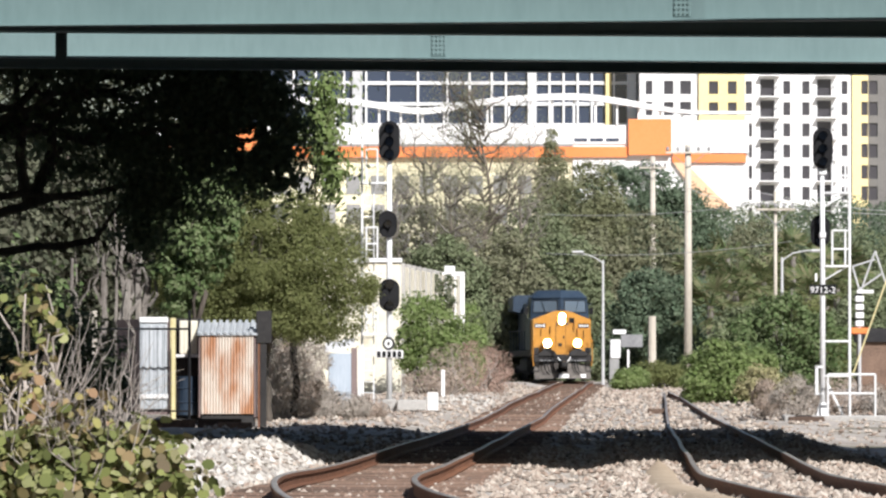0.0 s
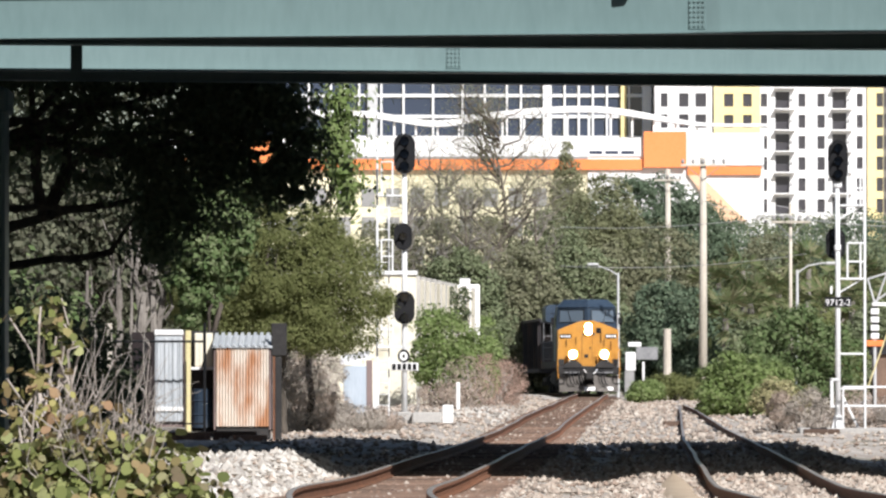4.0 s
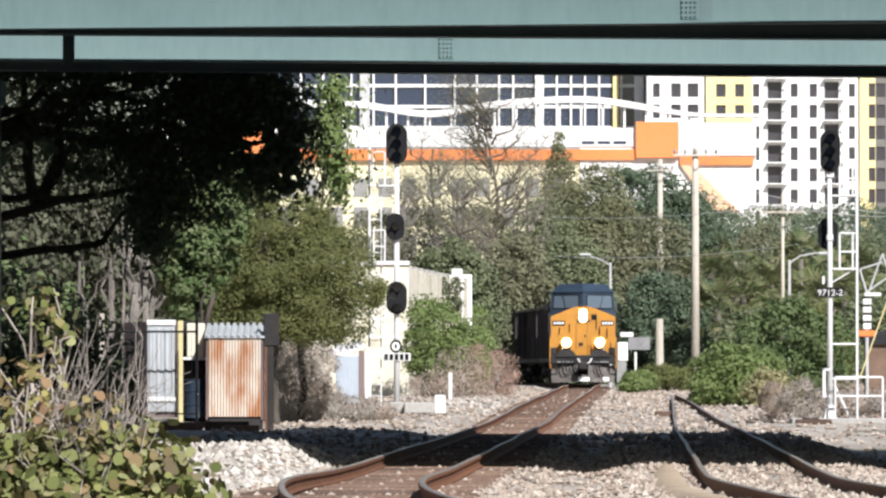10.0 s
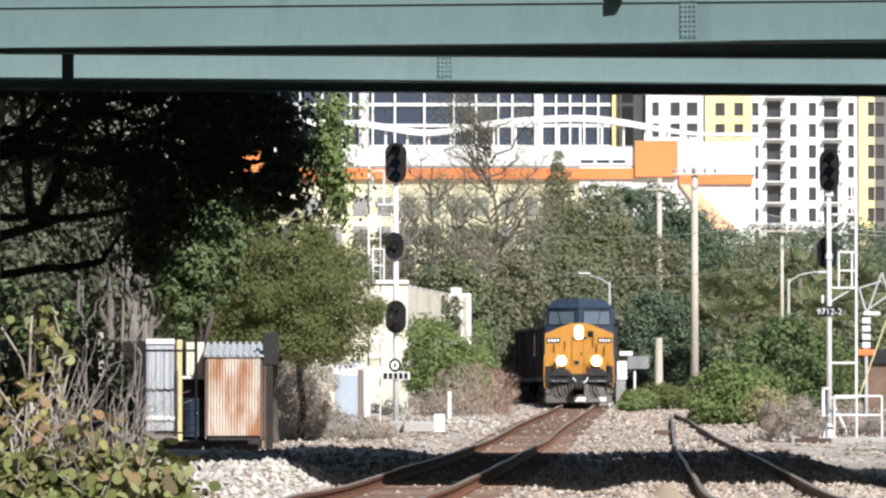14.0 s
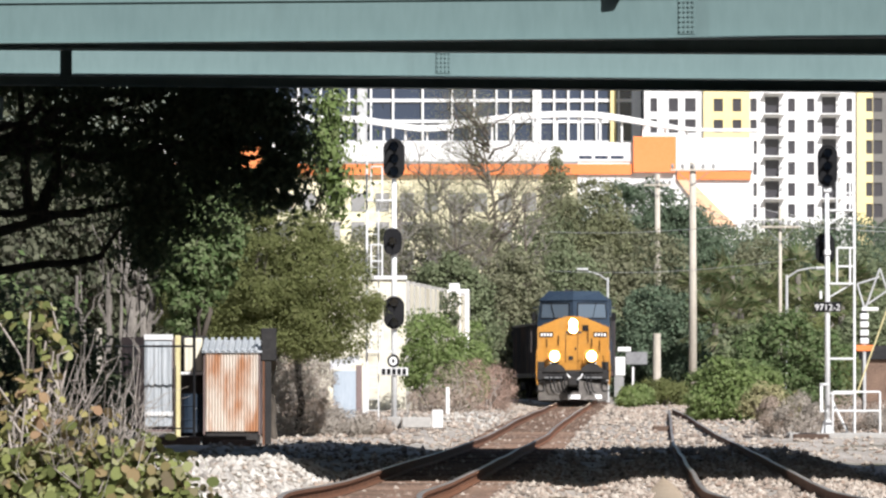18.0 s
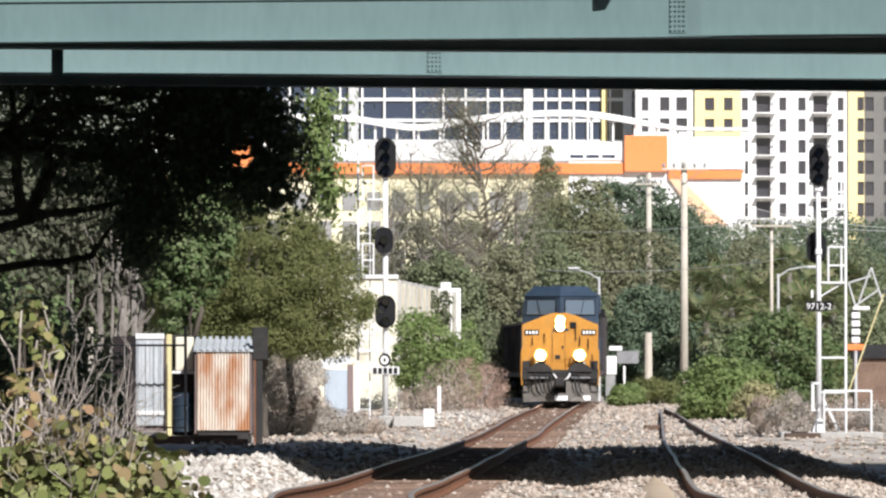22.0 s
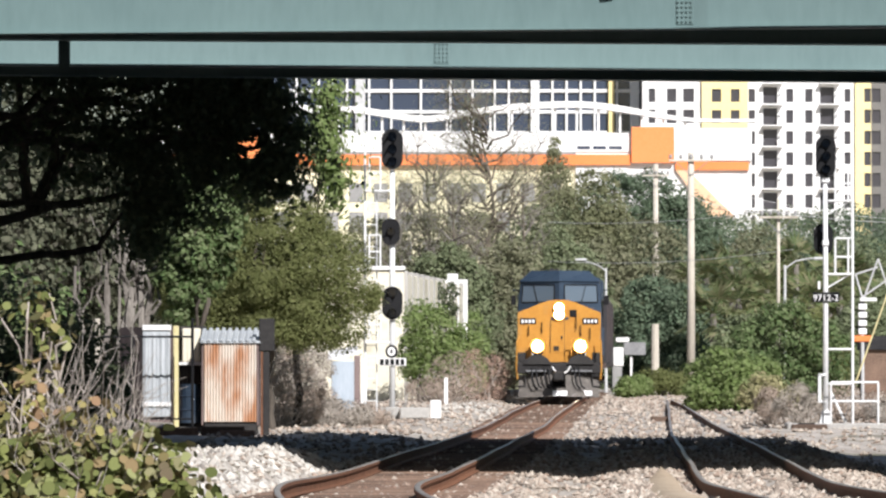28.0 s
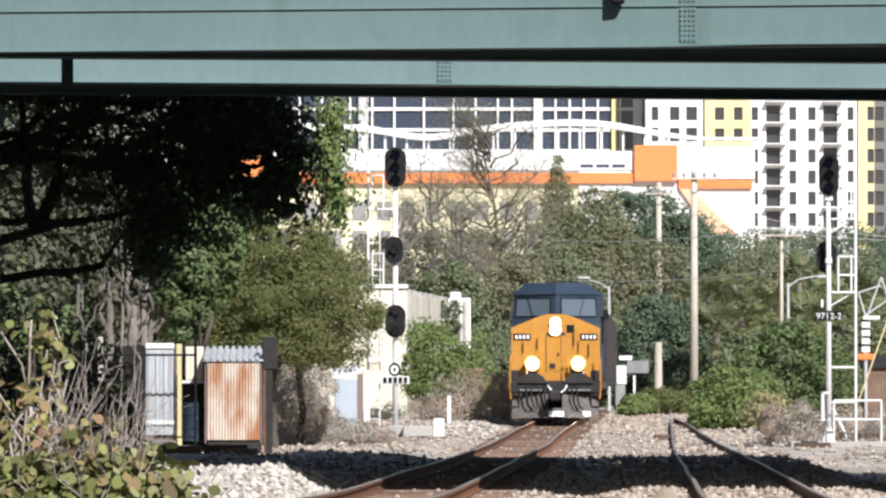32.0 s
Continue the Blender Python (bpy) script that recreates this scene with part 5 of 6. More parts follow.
def make_signal_right():
    x, y, b = 9.63, 172.0, 0.12
    ob = thing("railway_signal", "silver railway signal mast with two black heads and a caged ladder", "signal")
    part("mast", Geo().tube([(x, y, b - 0.2), (x, y, 4.2), (x - 0.01, y, 6.35)], [0.075, 0.065, 0.055], 12), SILVER, ob, smooth=True)
    part("mast_base", Geo().prism([(x - 0.2, b - 0.2), (x + 0.2, b - 0.2), (x + 0.09, b + 0.3), (x - 0.09, b + 0.3)], y - 0.12, y + 0.12), SILVER, ob)
    part("base_slab", Geo().box(x - 1.0, x + 1.6, y - 0.6, y + 0.9, b - 0.4, b - 0.02, 0.03), CONCRETE, ob)
    signal_head(ob, x, y - 0.14, 6.87, 0.51, 1.06, 3)
    signal_head(ob, x - 0.04, y + 0.3, 4.78, 0.5, 0.80, 2)
    part("pole_clamp", Geo().box(x - 0.08, x + 0.08, y - 0.1, y + 0.3, 4.6, 4.75, 0.02), SILVER, ob)
    part("bracket", Geo().box(x - 0.1, x + 0.1, y - 0.1, y + 0.1, 6.2, 6.36, 0.02), SILVER, ob)
    lx = x + 0.69
    part("ladder_rail", Geo().tube([(lx, y + 0.1, b), (lx, y + 0.1, 5.75)], 0.035, 6), SILVER, ob)
    for z in (5.72, 3.86):
        p = part("platform", Geo().box(x + 0.06, lx, y - 0.1, y + 0.5, z, z + 0.05, 0.01), SILVER, ob)
        for px in (x + 0.24, lx - 0.12):
            part("guard_post", Geo().tube([(px, y - 0.08, z), (px, y - 0.08, z + 0.93)], 0.028, 6), SILVER, p)
        for pz in (0.46, 0.93):
            part("guard_rail", Geo().tube([(x + 0.24, y - 0.08, z + pz), (lx, y - 0.08, z + pz)], 0.025, 6), SILVER, p)
        part("brace", Geo().tube([(x, y, z - 0.35), (lx - 0.1, y, z)], 0.02, 6), SILVER, p)
    for z in (1.98, 1.1):
        part("cross_bar", Geo().tube([(x, y, z), (lx, y + 0.1, z)], 0.028, 6), SILVER, ob)
    pl = part("signal_plate", Geo().box(x - 0.34, x + 0.34, y - 0.11, y - 0.08, 3.17, 3.42, 0.01), BLACK, ob)
    lettering("9712-2", x, y - 0.114, 3.205, 0.23, WHITE, pl)
    part("small_plate", Geo().box(x - 0.2, x - 0.14, y - 0.1, y - 0.06, 3.5, 3.7, 0.005), WHITE, ob)
    part("step_box", Geo().box(x - 0.2, x - 0.12, y - 0.15, y - 0.1, 0.65, 1.35, 0.01).box(x - 0.2, x, y - 0.15, y - 0.1, 1.3, 1.36, 0.01).box(x - 0.2, x, y - 0.15, y - 0.1, 0.62, 0.68, 0.01), SILVER, ob)
    part("stay", Geo().tube([(x + 0.1, y, 0.95), (x + 0.5, y - 0.1, 0.12)], 0.03, 6), SILVER, ob)
    f = thing("guard_railing", "silver pipe railing round the signal base", "railing")
    for px in (x + 0.1, x + 0.66, x + 1.3):
        part("post", Geo().tube([(px, y - 0.5, b - 0.1), (px, y - 0.5, 1.14)], 0.028, 6), SILVER, f)
    for pz in (1.14, 0.66):
        part("rail", Geo().tube([(x + 0.1, y - 0.5, pz), (x + 1.3, y - 0.5, pz)], 0.028, 6), SILVER, f)
    w = thing("guy_wire", "yellow plastic guard on a sloping guy wire", "wire")
    part("guard", Geo().tube([(10.4, 172.4, 1.1), (11.3, 172.4, 3.6)], 0.022, 6), YPAINT, w)
    part("wire", Geo().tube([(10.1, 172.4, 0.1), (10.4, 172.4, 1.1), (11.3, 172.4, 3.6), (12.6, 172.4, 7.2)], 0.008, 5), STEEL_GREY, w)
    j = thing("junction_box", "dark low cable box beside the signal base", "box", pose(x - 0.4, y - 0.7, ground_z(x - 0.4, y - 0.7)))
    part("box", Geo().box(-0.35, 0.1, 0, 0.2, 0, 0.16, 0.03), DARK, j)


# ---- poles, wires, lamps and signs ----
def utility_pole(label, x, y, top, r, arms):
    ob = thing("utility_pole", label, "utility pole", pose(x, y, 0), group="utility poles")
    part("shaft", Geo().tube([(0, 0, 0), (0, 0, top * 0.5), (0, 0, top)], [r * 1.1, r, r * 0.8], 10), WOOD, ob, smooth=True)
    for z, w in arms:
        a = part("crossarm", Geo().box(-w / 2, w / 2, -0.28, -0.16, z - 0.05, z + 0.05, 0.015), WOOD, ob)
        n = 5
        for k in range(n):
            ix = -w / 2 + 0.1 + (w - 0.2) * k / (n - 1)
            part("insulator", Geo().tube([(ix, -0.22, z + 0.07), (ix, -0.22, z + 0.15), (ix, -0.22, z + 0.30)], [0.04, 0.09, 0.06], 8), GREYWALL, a)
        for s in (-1, 1):
            part("arm_brace", Geo().tube([(0, -0.2, z - 0.7), (s * w * 0.36, -0.22, z - 0.07)], 0.02, 5), STEEL_GREY, a)
    return ob


def street_lamp(x, y, top, reach, rise, bend=0.6):
    ob = thing("street_lamp", "grey metal street lamp with a single arm", "street lamp", pose(x, y, 0.2), group="street lamps")
    part("pole", Geo().tube([(0, 0, 0), (0, 0, top)], [0.085, 0.06], 8), STEEL_LIGHT, ob)
    part("arm", Geo().tube([(0, 0, top - 0.15), (reach * 0.3, 0, top + rise * bend), (reach * 0.7, 0, top + rise * (0.4 + bend)), (reach, 0, top + rise)], 0.035, 6), STEEL_LIGHT, ob)
    part("lantern", Geo().box(reach - 0.3, reach + 0.3, -0.14, 0.14, top + rise - 0.08, top + rise + 0.06, 0.05), STEEL_LIGHT, ob)


def make_poles():
    utility_pole("tall pale utility pole with a short crossarm", 11.93, 330, 12.3, 0.19, ((11.9, 2.2),))
    utility_pole("pale utility pole with fittings at the top", 13.0, 420, 14.6, 0.19, ((13.9, 1.7),))
    utility_pole("thin grey utility pole with a white crossarm", 15.2, 310, 9.5, 0.085, ((8.65, 1.75),))
    street_lamp(8.14, 345, 6.72, -1.28, 0.43, 0.3)
    street_lamp(15.0, 300, 6.1, 1.55, 0.3)
    w = thing("overhead_wires", "thin overhead power wires between the poles", "wires")
    for a, b, sag in (((5.0, 330, 8.9), (14.6, 309.8, 8.95), 0.25), ((5.0, 330, 7.0), (15.9, 309.8, 7.2), 0.3), ((11.9, 329.8, 10.2), (15.2, 309.8, 8.95), 0.3), ((14.6, 309.8, 8.95), (28, 300, 8.6), 0.5), ((13.0, 419.8, 14.2), (40, 440, 12), 1.5)):
        pts = [Vector(a).lerp(Vector(b), i / 14) - Vector((0, 0, sag * 4 * (i / 14) * (1 - i / 14))) for i in range(15)]
        part("wire", Geo().tube(pts, 0.016, 5), STEEL_LIGHT, w)
    s = thing("timber_stub", "thick pale timber post cut off short", "post", pose(9.25, 300, 0.2), group="timber stubs")
    part("shaft", Geo().tube([(0, 0, 0), (0, 0, 3.5)], [0.2, 0.17], 10), WOOD, s)
    g = thing("sign_board", "grey sign board and white cabinet beside the road", "sign", pose(7.62, 308, 0.85))
    part("cabinet", Geo().box(-0.02, 0.44, 0, 0.5, 1.0, 1.85, 0.03), WHITE, g, "white cabinet")
    part("board", Geo().box(0.46, 1.45, 0.1, 0.16, 1.5, 2.08, 0.02), STEEL_GREY, g)
    part("sign_leg", Geo().box(0.75, 0.85, 0.17, 0.25, -0.9, 1.4, 0.01), WHITE, g)
    part("plinth", Geo().box(-0.06, 0.38, 0.04, 0.46, -0.9, 0.99, 0.02), GREYWALL, g)
    part("crest", Geo().box(0.1, 0.7, 0.1, 0.15, 2.1, 2.3, 0.02), WHITE, g)
    h = thing("crossing_mast", "banded white and black crossing mast with pale struts", "crossing signal", pose(14.75, 240, 0.2))
    part("shaft", Geo().tube([(0, 0.1, 0), (0, 0.1, 3.9)], 0.06, 8), STEEL_LIGHT, h)
    for k in range(4):
        part("band", Geo().box(-0.15, 0.15, 0, 0.2, 2.62 + k * 0.29, 2.84 + k * 0.29, 0.03), WHITE, h, "white block")
        part("band", Geo().box(-0.10, 0.10, 0.02, 0.18, 2.842 + k * 0.29, 2.908 + k * 0.29), BLACK, h, "black block")
    part("cap", Geo().box(-0.1, 0.5, 0.0, 0.2, 3.79, 3.92, 0.02), WHITE, h)
    part("orange_collar", Geo().box(-0.32, 0.32, 0.0, 0.3, 2.36, 2.58, 0.03), ORANGE, h, "orange collar")
    for a, b in (((0.0, 0.1, 3.9), (-0.25, 0.1, 4.75)), ((-0.25, 0.1, 4.75), (0.55, 0.1, 5.0)), ((0.05, 0.1, 3.9), (0.55, 0.1, 5.3)), ((0.55, 0.1, 5.3), (0.95, 0.1, 4.1)), ((0.0, 0.1, 3.95), (0.8, 0.1, 4.5))):
        part("strut", Geo().tube([a, b], 0.035, 6), STEEL_LIGHT, h)
    k = thing("low_shed", "dark red-brown low shed behind the crossing", "shed", pose(15.9, 244, 0.2))
    part("wall", Geo().box(-0.9, 2.5, 0, 2.0, 0, 2.1, 0.03), TIE, k)
    part("roof", Geo().prism_x([(-0.15, 2.1), (2.15, 2.1), (1.0, 2.6)], -1.0, 2.6), DARK, k)


make_towers()
make_arena()
make_warehouse()
make_sheds()
make_signal_left()
make_signal_right()
make_poles()


# ---- plants ----
def bush(label, x, y, shapes, leaf, seed, clumps, per, spread, size, stems=8, name="bush", ratio=0.55, stem=None, group="", corners=4):
    r = np.random.RandomState(seed)
    ob = thing(name, label, "bush", pose(x, y, ground_z(x, y)), group)
    pts, mids, outs = lobes(r, shapes, clumps * per, spread * 1.9, 0.2, 0.1) if corners == 4 else blobs(r, shapes, clumps, per, spread, 0.7)
    keep = pts[:, 2] > -0.05
    pts, outs = pts[keep], outs[keep]
    for i in r.permutation(len(mids))[:stems]:
        g = Geo()
        limb(g, r, (mids[i][0] * 0.4, mids[i][1] * 0.4, -0.1), mids[i], 0.05 if corners == 4 else 0.02, 0.012, 0.08, 5)
        part("stem", g, stem or BARK, ob)
    if corners > 4:
        outs = outs * 0.3
    cloud("leaves", pts, size, leaf, ob, seed, ratio, outs, corners=corners)
    return ob


def twig_bush(label, x, y, count, w, dpt, h, seed, material, name="bush", thick=0.012, group="", lean=0.0):
    """A tangle of bare twigs."""
    r = np.random.RandomState(seed)
    ob = thing(name, label, "bush", pose(x, y, ground_z(x, y)), group)
    for _ in range(count):
        g = Geo()
        a = Vector((r.uniform(-w, w) * 0.8, r.uniform(-dpt, dpt), 0))
        b = a + Vector((min(lean * h * r.uniform(0.5, 1.5) + r.normal() * 0.3, 0.65), r.normal() * 0.3, h * r.uniform(0.5, 1.1)))
        pts = limb(g, r, a, b, thick, thick * 0.4, 0.05, 4, 4)
        along = (b - a).normalized()
        for _ in range(8):
            p = pts[r.randint(1, 5)]
            q = p + (along * r.uniform(0.6, 1.2) + Vector(r.normal(size=3)) * 0.55) * r.uniform(0.1, 0.32)
            limb(g, r, p, q, thick * 0.6, thick * 0.3, 0.04, 3, 2)
        part("twig", g, material, ob)
    return ob


def palm(label, x, y, h, seed, group="palms"):
    r = np.random.RandomState(seed)
    ob = thing("palm_tree", label, "palm", pose(x, y, 0), group)
    g = Geo()
    lean = r.normal() * 0.3
    g.tube([(0, 0, -0.3), (lean * 0.3, 0, h * 0.5), (lean, 0, h)], [0.2, 0.17, 0.16], 8)
    part("trunk", g, BARK_PALE, ob)
    f = Geo()
    for k in range(34):
        a, e = r.uniform(0, 6.28), r.uniform(-0.9, 1.3)
        d = Vector((math.cos(a) * math.cos(e), math.sin(a) * math.cos(e), math.sin(e)))
        side = d.cross(Vector((0, 0, 1))).normalized()
        o = Vector((lean, 0, h))
        s = r.uniform(0.7, 1.2)
        m = o + d * s
        f.tube([o, m], [0.03, 0.02], 3)
        for j in range(9):
            t = (j - 4) / 4
            q = (d * math.cos(t * 1.2) + side * math.sin(t * 1.2)) * s * 0.95 + Vector((0, 0, -0.30 * s * (0.4 + abs(t))))
            wd = d.cross(q).normalized().cross(q).normalized() * 0.07 if abs(t) > 0.01 else side * 0.07
            f.add([m, m + q * 0.5 + wd, m + q, m + q * 0.5 - wd], [(0, 1, 2, 3)])
    part("fronds", f, LEAF_PALM, ob)
    return ob


def make_left_trees():
    oak = thing("oak_tree", "large oak with a dark spreading crown beside the bridge", "tree", pose(-10.6, 142.6, -0.1))
    r = np.random.RandomState(11)
    dense = [(6.5, 0.6, 7.2, 1.0, 1.0, 1.7), (5.3, 0.4, 7.1, 1.0, 1.2, 1.5), (5.6, 0.2, 5.9, 0.7, 0.8, 0.8), (6.7, 0.4, 5.7, 0.85, 0.7, 0.6), (5.7, 0.5, 6.4, 0.7, 0.7, 0.6), (4.5, 0.0, 5.0, 1.3, 0.9, 0.62), (4.3, 0.1, 6.0, 0.9, 0.9, 0.7), (4.1, -0.1, 4.25, 0.5, 0.6, 0.45), (3.4, 0.5, 8.1, 3.6, 1.6, 0.8), (0.5, 0.5, 8.3, 3.4, 2.0, 1.2), (-3, 0.5, 7.0, 2.6, 2, 1.9), (7.2, 0.5, 6.5, 0.55, 0.7, 0.8), (7.1, 0.4, 5.4, 0.55, 0.5, 0.4)]
    open_part = [(2.4, 0.4, 6.6, 1.5, 1.0, 0.9), (3.4, 0.2, 6.4, 1.3, 0.9, 0.9), (1.5, 0.5, 6.1, 1.3, 0.8, 0.6), (2.9, 0.3, 5.5, 1.0, 0.8, 0.6)]
    p1, m1, o1 = blobs(r, dense, 620, 90, 0.25, 0.7, 0.3)
    p2, m2, o2 = blobs(r, open_part, 44, 60, 0.22, 0.75, 0.25)
    pts, outs = np.concatenate([p1, p2]), np.concatenate([o1, o2])
    keep = np.ones(len(pts), bool)
    for gx, gz, gr in ((6.38, 6.24, 0.09), (6.5, 6.05, 0.10), (6.42, 5.9, 0.06), (6.57, 6.3, 0.06), (6.64, 6.12, 0.05), (6.0, 5.95, 0.05), (7.0, 5.50, 0.06), (7.3, 5.45, 0.07), (7.15, 5.6, 0.05), (4.95, 6.55, 0.1)):
        keep &= ((pts[:, 0] - gx) ** 2 + ((pts[:, 2] - gz) * 0.8) ** 2 > gr ** 2)
    g = Geo()
    fork = Vector((0.4, 0, 3.6))
    limb(g, r, (0, 0, -0.4), fork, 0.36, 0.28, 0.03, 9)
    crotch = Vector((0.7, 0.1, 6.3))
    limb(g, r, fork, crotch, 0.28, 0.2, 0.03, 8)
    bole = part("trunk", g, BARK, oak, smooth=True)
    high = [i for i in r.permutation(len(m1)) if m1[i][2] > 6.2][:12]
    for i in high:
        g = Geo()
        limb(g, r, crotch, m1[i], 0.10, 0.03, 0.05, 6)
        part("limb", g, BARK, bole)
    for b, r0 in (((2.9, 0.2, 7.4), 0.14), ((1.6, 0.3, 7.6), 0.14)):
        g = Geo()
        limb(g, r, (1.9, 0.1, 4.8), b, r0, 0.06, 0.03, 7)
        part("limb", g, BARK, bole)
    cloud("crown", pts[keep], 0.16, LEAF_OAK, oak, 11, 0.55, outs[keep])
    for a, b, r0, r1 in (((0.1, 0, 4.5), (4.2, 0, 5.3), 0.14, 0.05), ((0.1, -0.1, 5.05), (3.0, -0.2, 4.95), 0.10, 0.05), ((0.1, -0.2, 3.7), (3.35, -0.4, 4.08), 0.11, 0.07), ((3.3, -0.4, 4.06), (3.8, -0.4, 4.8), 0.07, 0.03), ((2.0, -0.1, 4.8), (2.7, 0, 6.3), 0.09, 0.05)):
        g = Geo()
        limb(g, r, a, b, r0, r1, 0.02)
        part("limb", g, BARK, bole)
    tree("rounded olive-green tree behind the sheds", (-4.3, 166, 0.05),
         [(-0.2, 0, 4.0, 2.0, 1.6, 1.7), (1.2, 0.2, 3.4, 1.5, 1.4, 1.5), (-1.5, 0.2, 3.3, 1.3, 1.3, 1.3), (-0.4, -0.3, 2.5, 1.4, 1.2, 0.8), (0.95, -0.2, 2.95, 1.25, 1.1, 0.8), (-0.9, 0, 5.0, 1.1, 1.0, 0.9)],
         LEAF_OLIVE, 21, clumps=460, per=240, spread=0.22, size=0.075, lump=0.5, trunk=0.12, limbs=18, fork=0.3)
    g = thing("dead_tree", "pale grey bare leaning tree trunks", "tree", pose(-8.0, 161, 0))
    b, r = Geo(), np.random.RandomState(31)
    for x0, x1, z1, rr in ((0.35, 0.55, 3.4, 0.17), (0.75, 1.1, 3.9, 0.14), (0.8, 0.8, 4.3, 0.13), (-0.2, -0.05, 4.0, 0.12), (0.25, 0.75, 4.2, 0.09), (0.3, 0.45, 4.6, 0.1), (-0.3, -0.8, 3.9, 0.09), (0.35, 1.05, 3.7, 0.08), (0.2, 0.2, 5.0, 0.06)):
        b = Geo()
        limb(b, r, (x0, r.uniform(-0.3, 0.3), 0), (x1, 0, z1), rr, rr * 0.4, 0.015)
        for _ in range(2):
            limb(b, r, (x0 + (x1 - x0) * 0.7, 0, z1 * 0.7), (x1 + r.normal() * 0.5, r.normal() * 0.3, z1 + r.uniform(-0.5, 0.6)), rr * 0.4, 0.01, 0.06, 4)
        part("trunk", b, BARK_PALE, g)
    tree("sunlit green tree at the edge of the thicket", (-9.6, 168, 0.0), [(-0.3, 0, 2.7, 1.1, 1.2, 1.1), (-1.4, 0.4, 3.2, 0.9, 1.2, 1.0)],
         LEAF_BUSH, 41, clumps=44, per=20, spread=0.34, size=0.2, trunk=0.12, limbs=10)
    bush("dark shaded shrubs under the oak", -9.4, 148.3, [(0, 0, 1.8, 1.1, 0.6, 1.8), (-1.2, 0, 2.2, 1.0, 0.6, 2.2), (1.0, 0.2, 0.9, 0.7, 0.5, 1.0)], LEAF_OAK, 42, 90, 34, 0.26, 0.17, 14)
    bush("dark shaded undergrowth beside the dead trunks", -8.1, 149.0, [(-0.7, 0, 1.7, 0.9, 0.5, 1.8), (0.4, 0.2, 1.2, 0.7, 0.5, 1.5)], LEAF_OAK, 44, 110, 34, 0.24, 0.15, 12)
    bush("dark shaded weeds beside the cabinet", -7.75, 153.8, [(0, 0, 0.8, 0.4, 0.4, 0.9)], LEAF_OAK, 43, 30, 40, 0.2, 0.14, 8)
    for i, (x, y, h, w) in enumerate(((-13.5, 176, 7, 3.2), (-9.6, 180, 11.5, 2.8), (-13.2, 183, 12.0, 3.0), (-8.5, 182, 7.5, 3.0), (-6.4, 190, 6.0, 2.2), (-11.5, 195, 9, 3.6), (-18, 185, 9, 4))):
        tree("dense dark green tree in the thicket", (x, y, 0), [(0, 0, h * 0.62, w, w * 0.7, h * 0.36), (w * 0.5, 0, h * 0.42, w * 0.7, w * 0.6, h * 0.3), (-w * 0.5, 0, h * 0.4, w * 0.7, w * 0.6, h * 0.34)],
             LEAF_THICK, 50 + i, lump=0.7, clumps=190, per=60, spread=0.42, size=0.24, trunk=0.2, group="thicket trees")


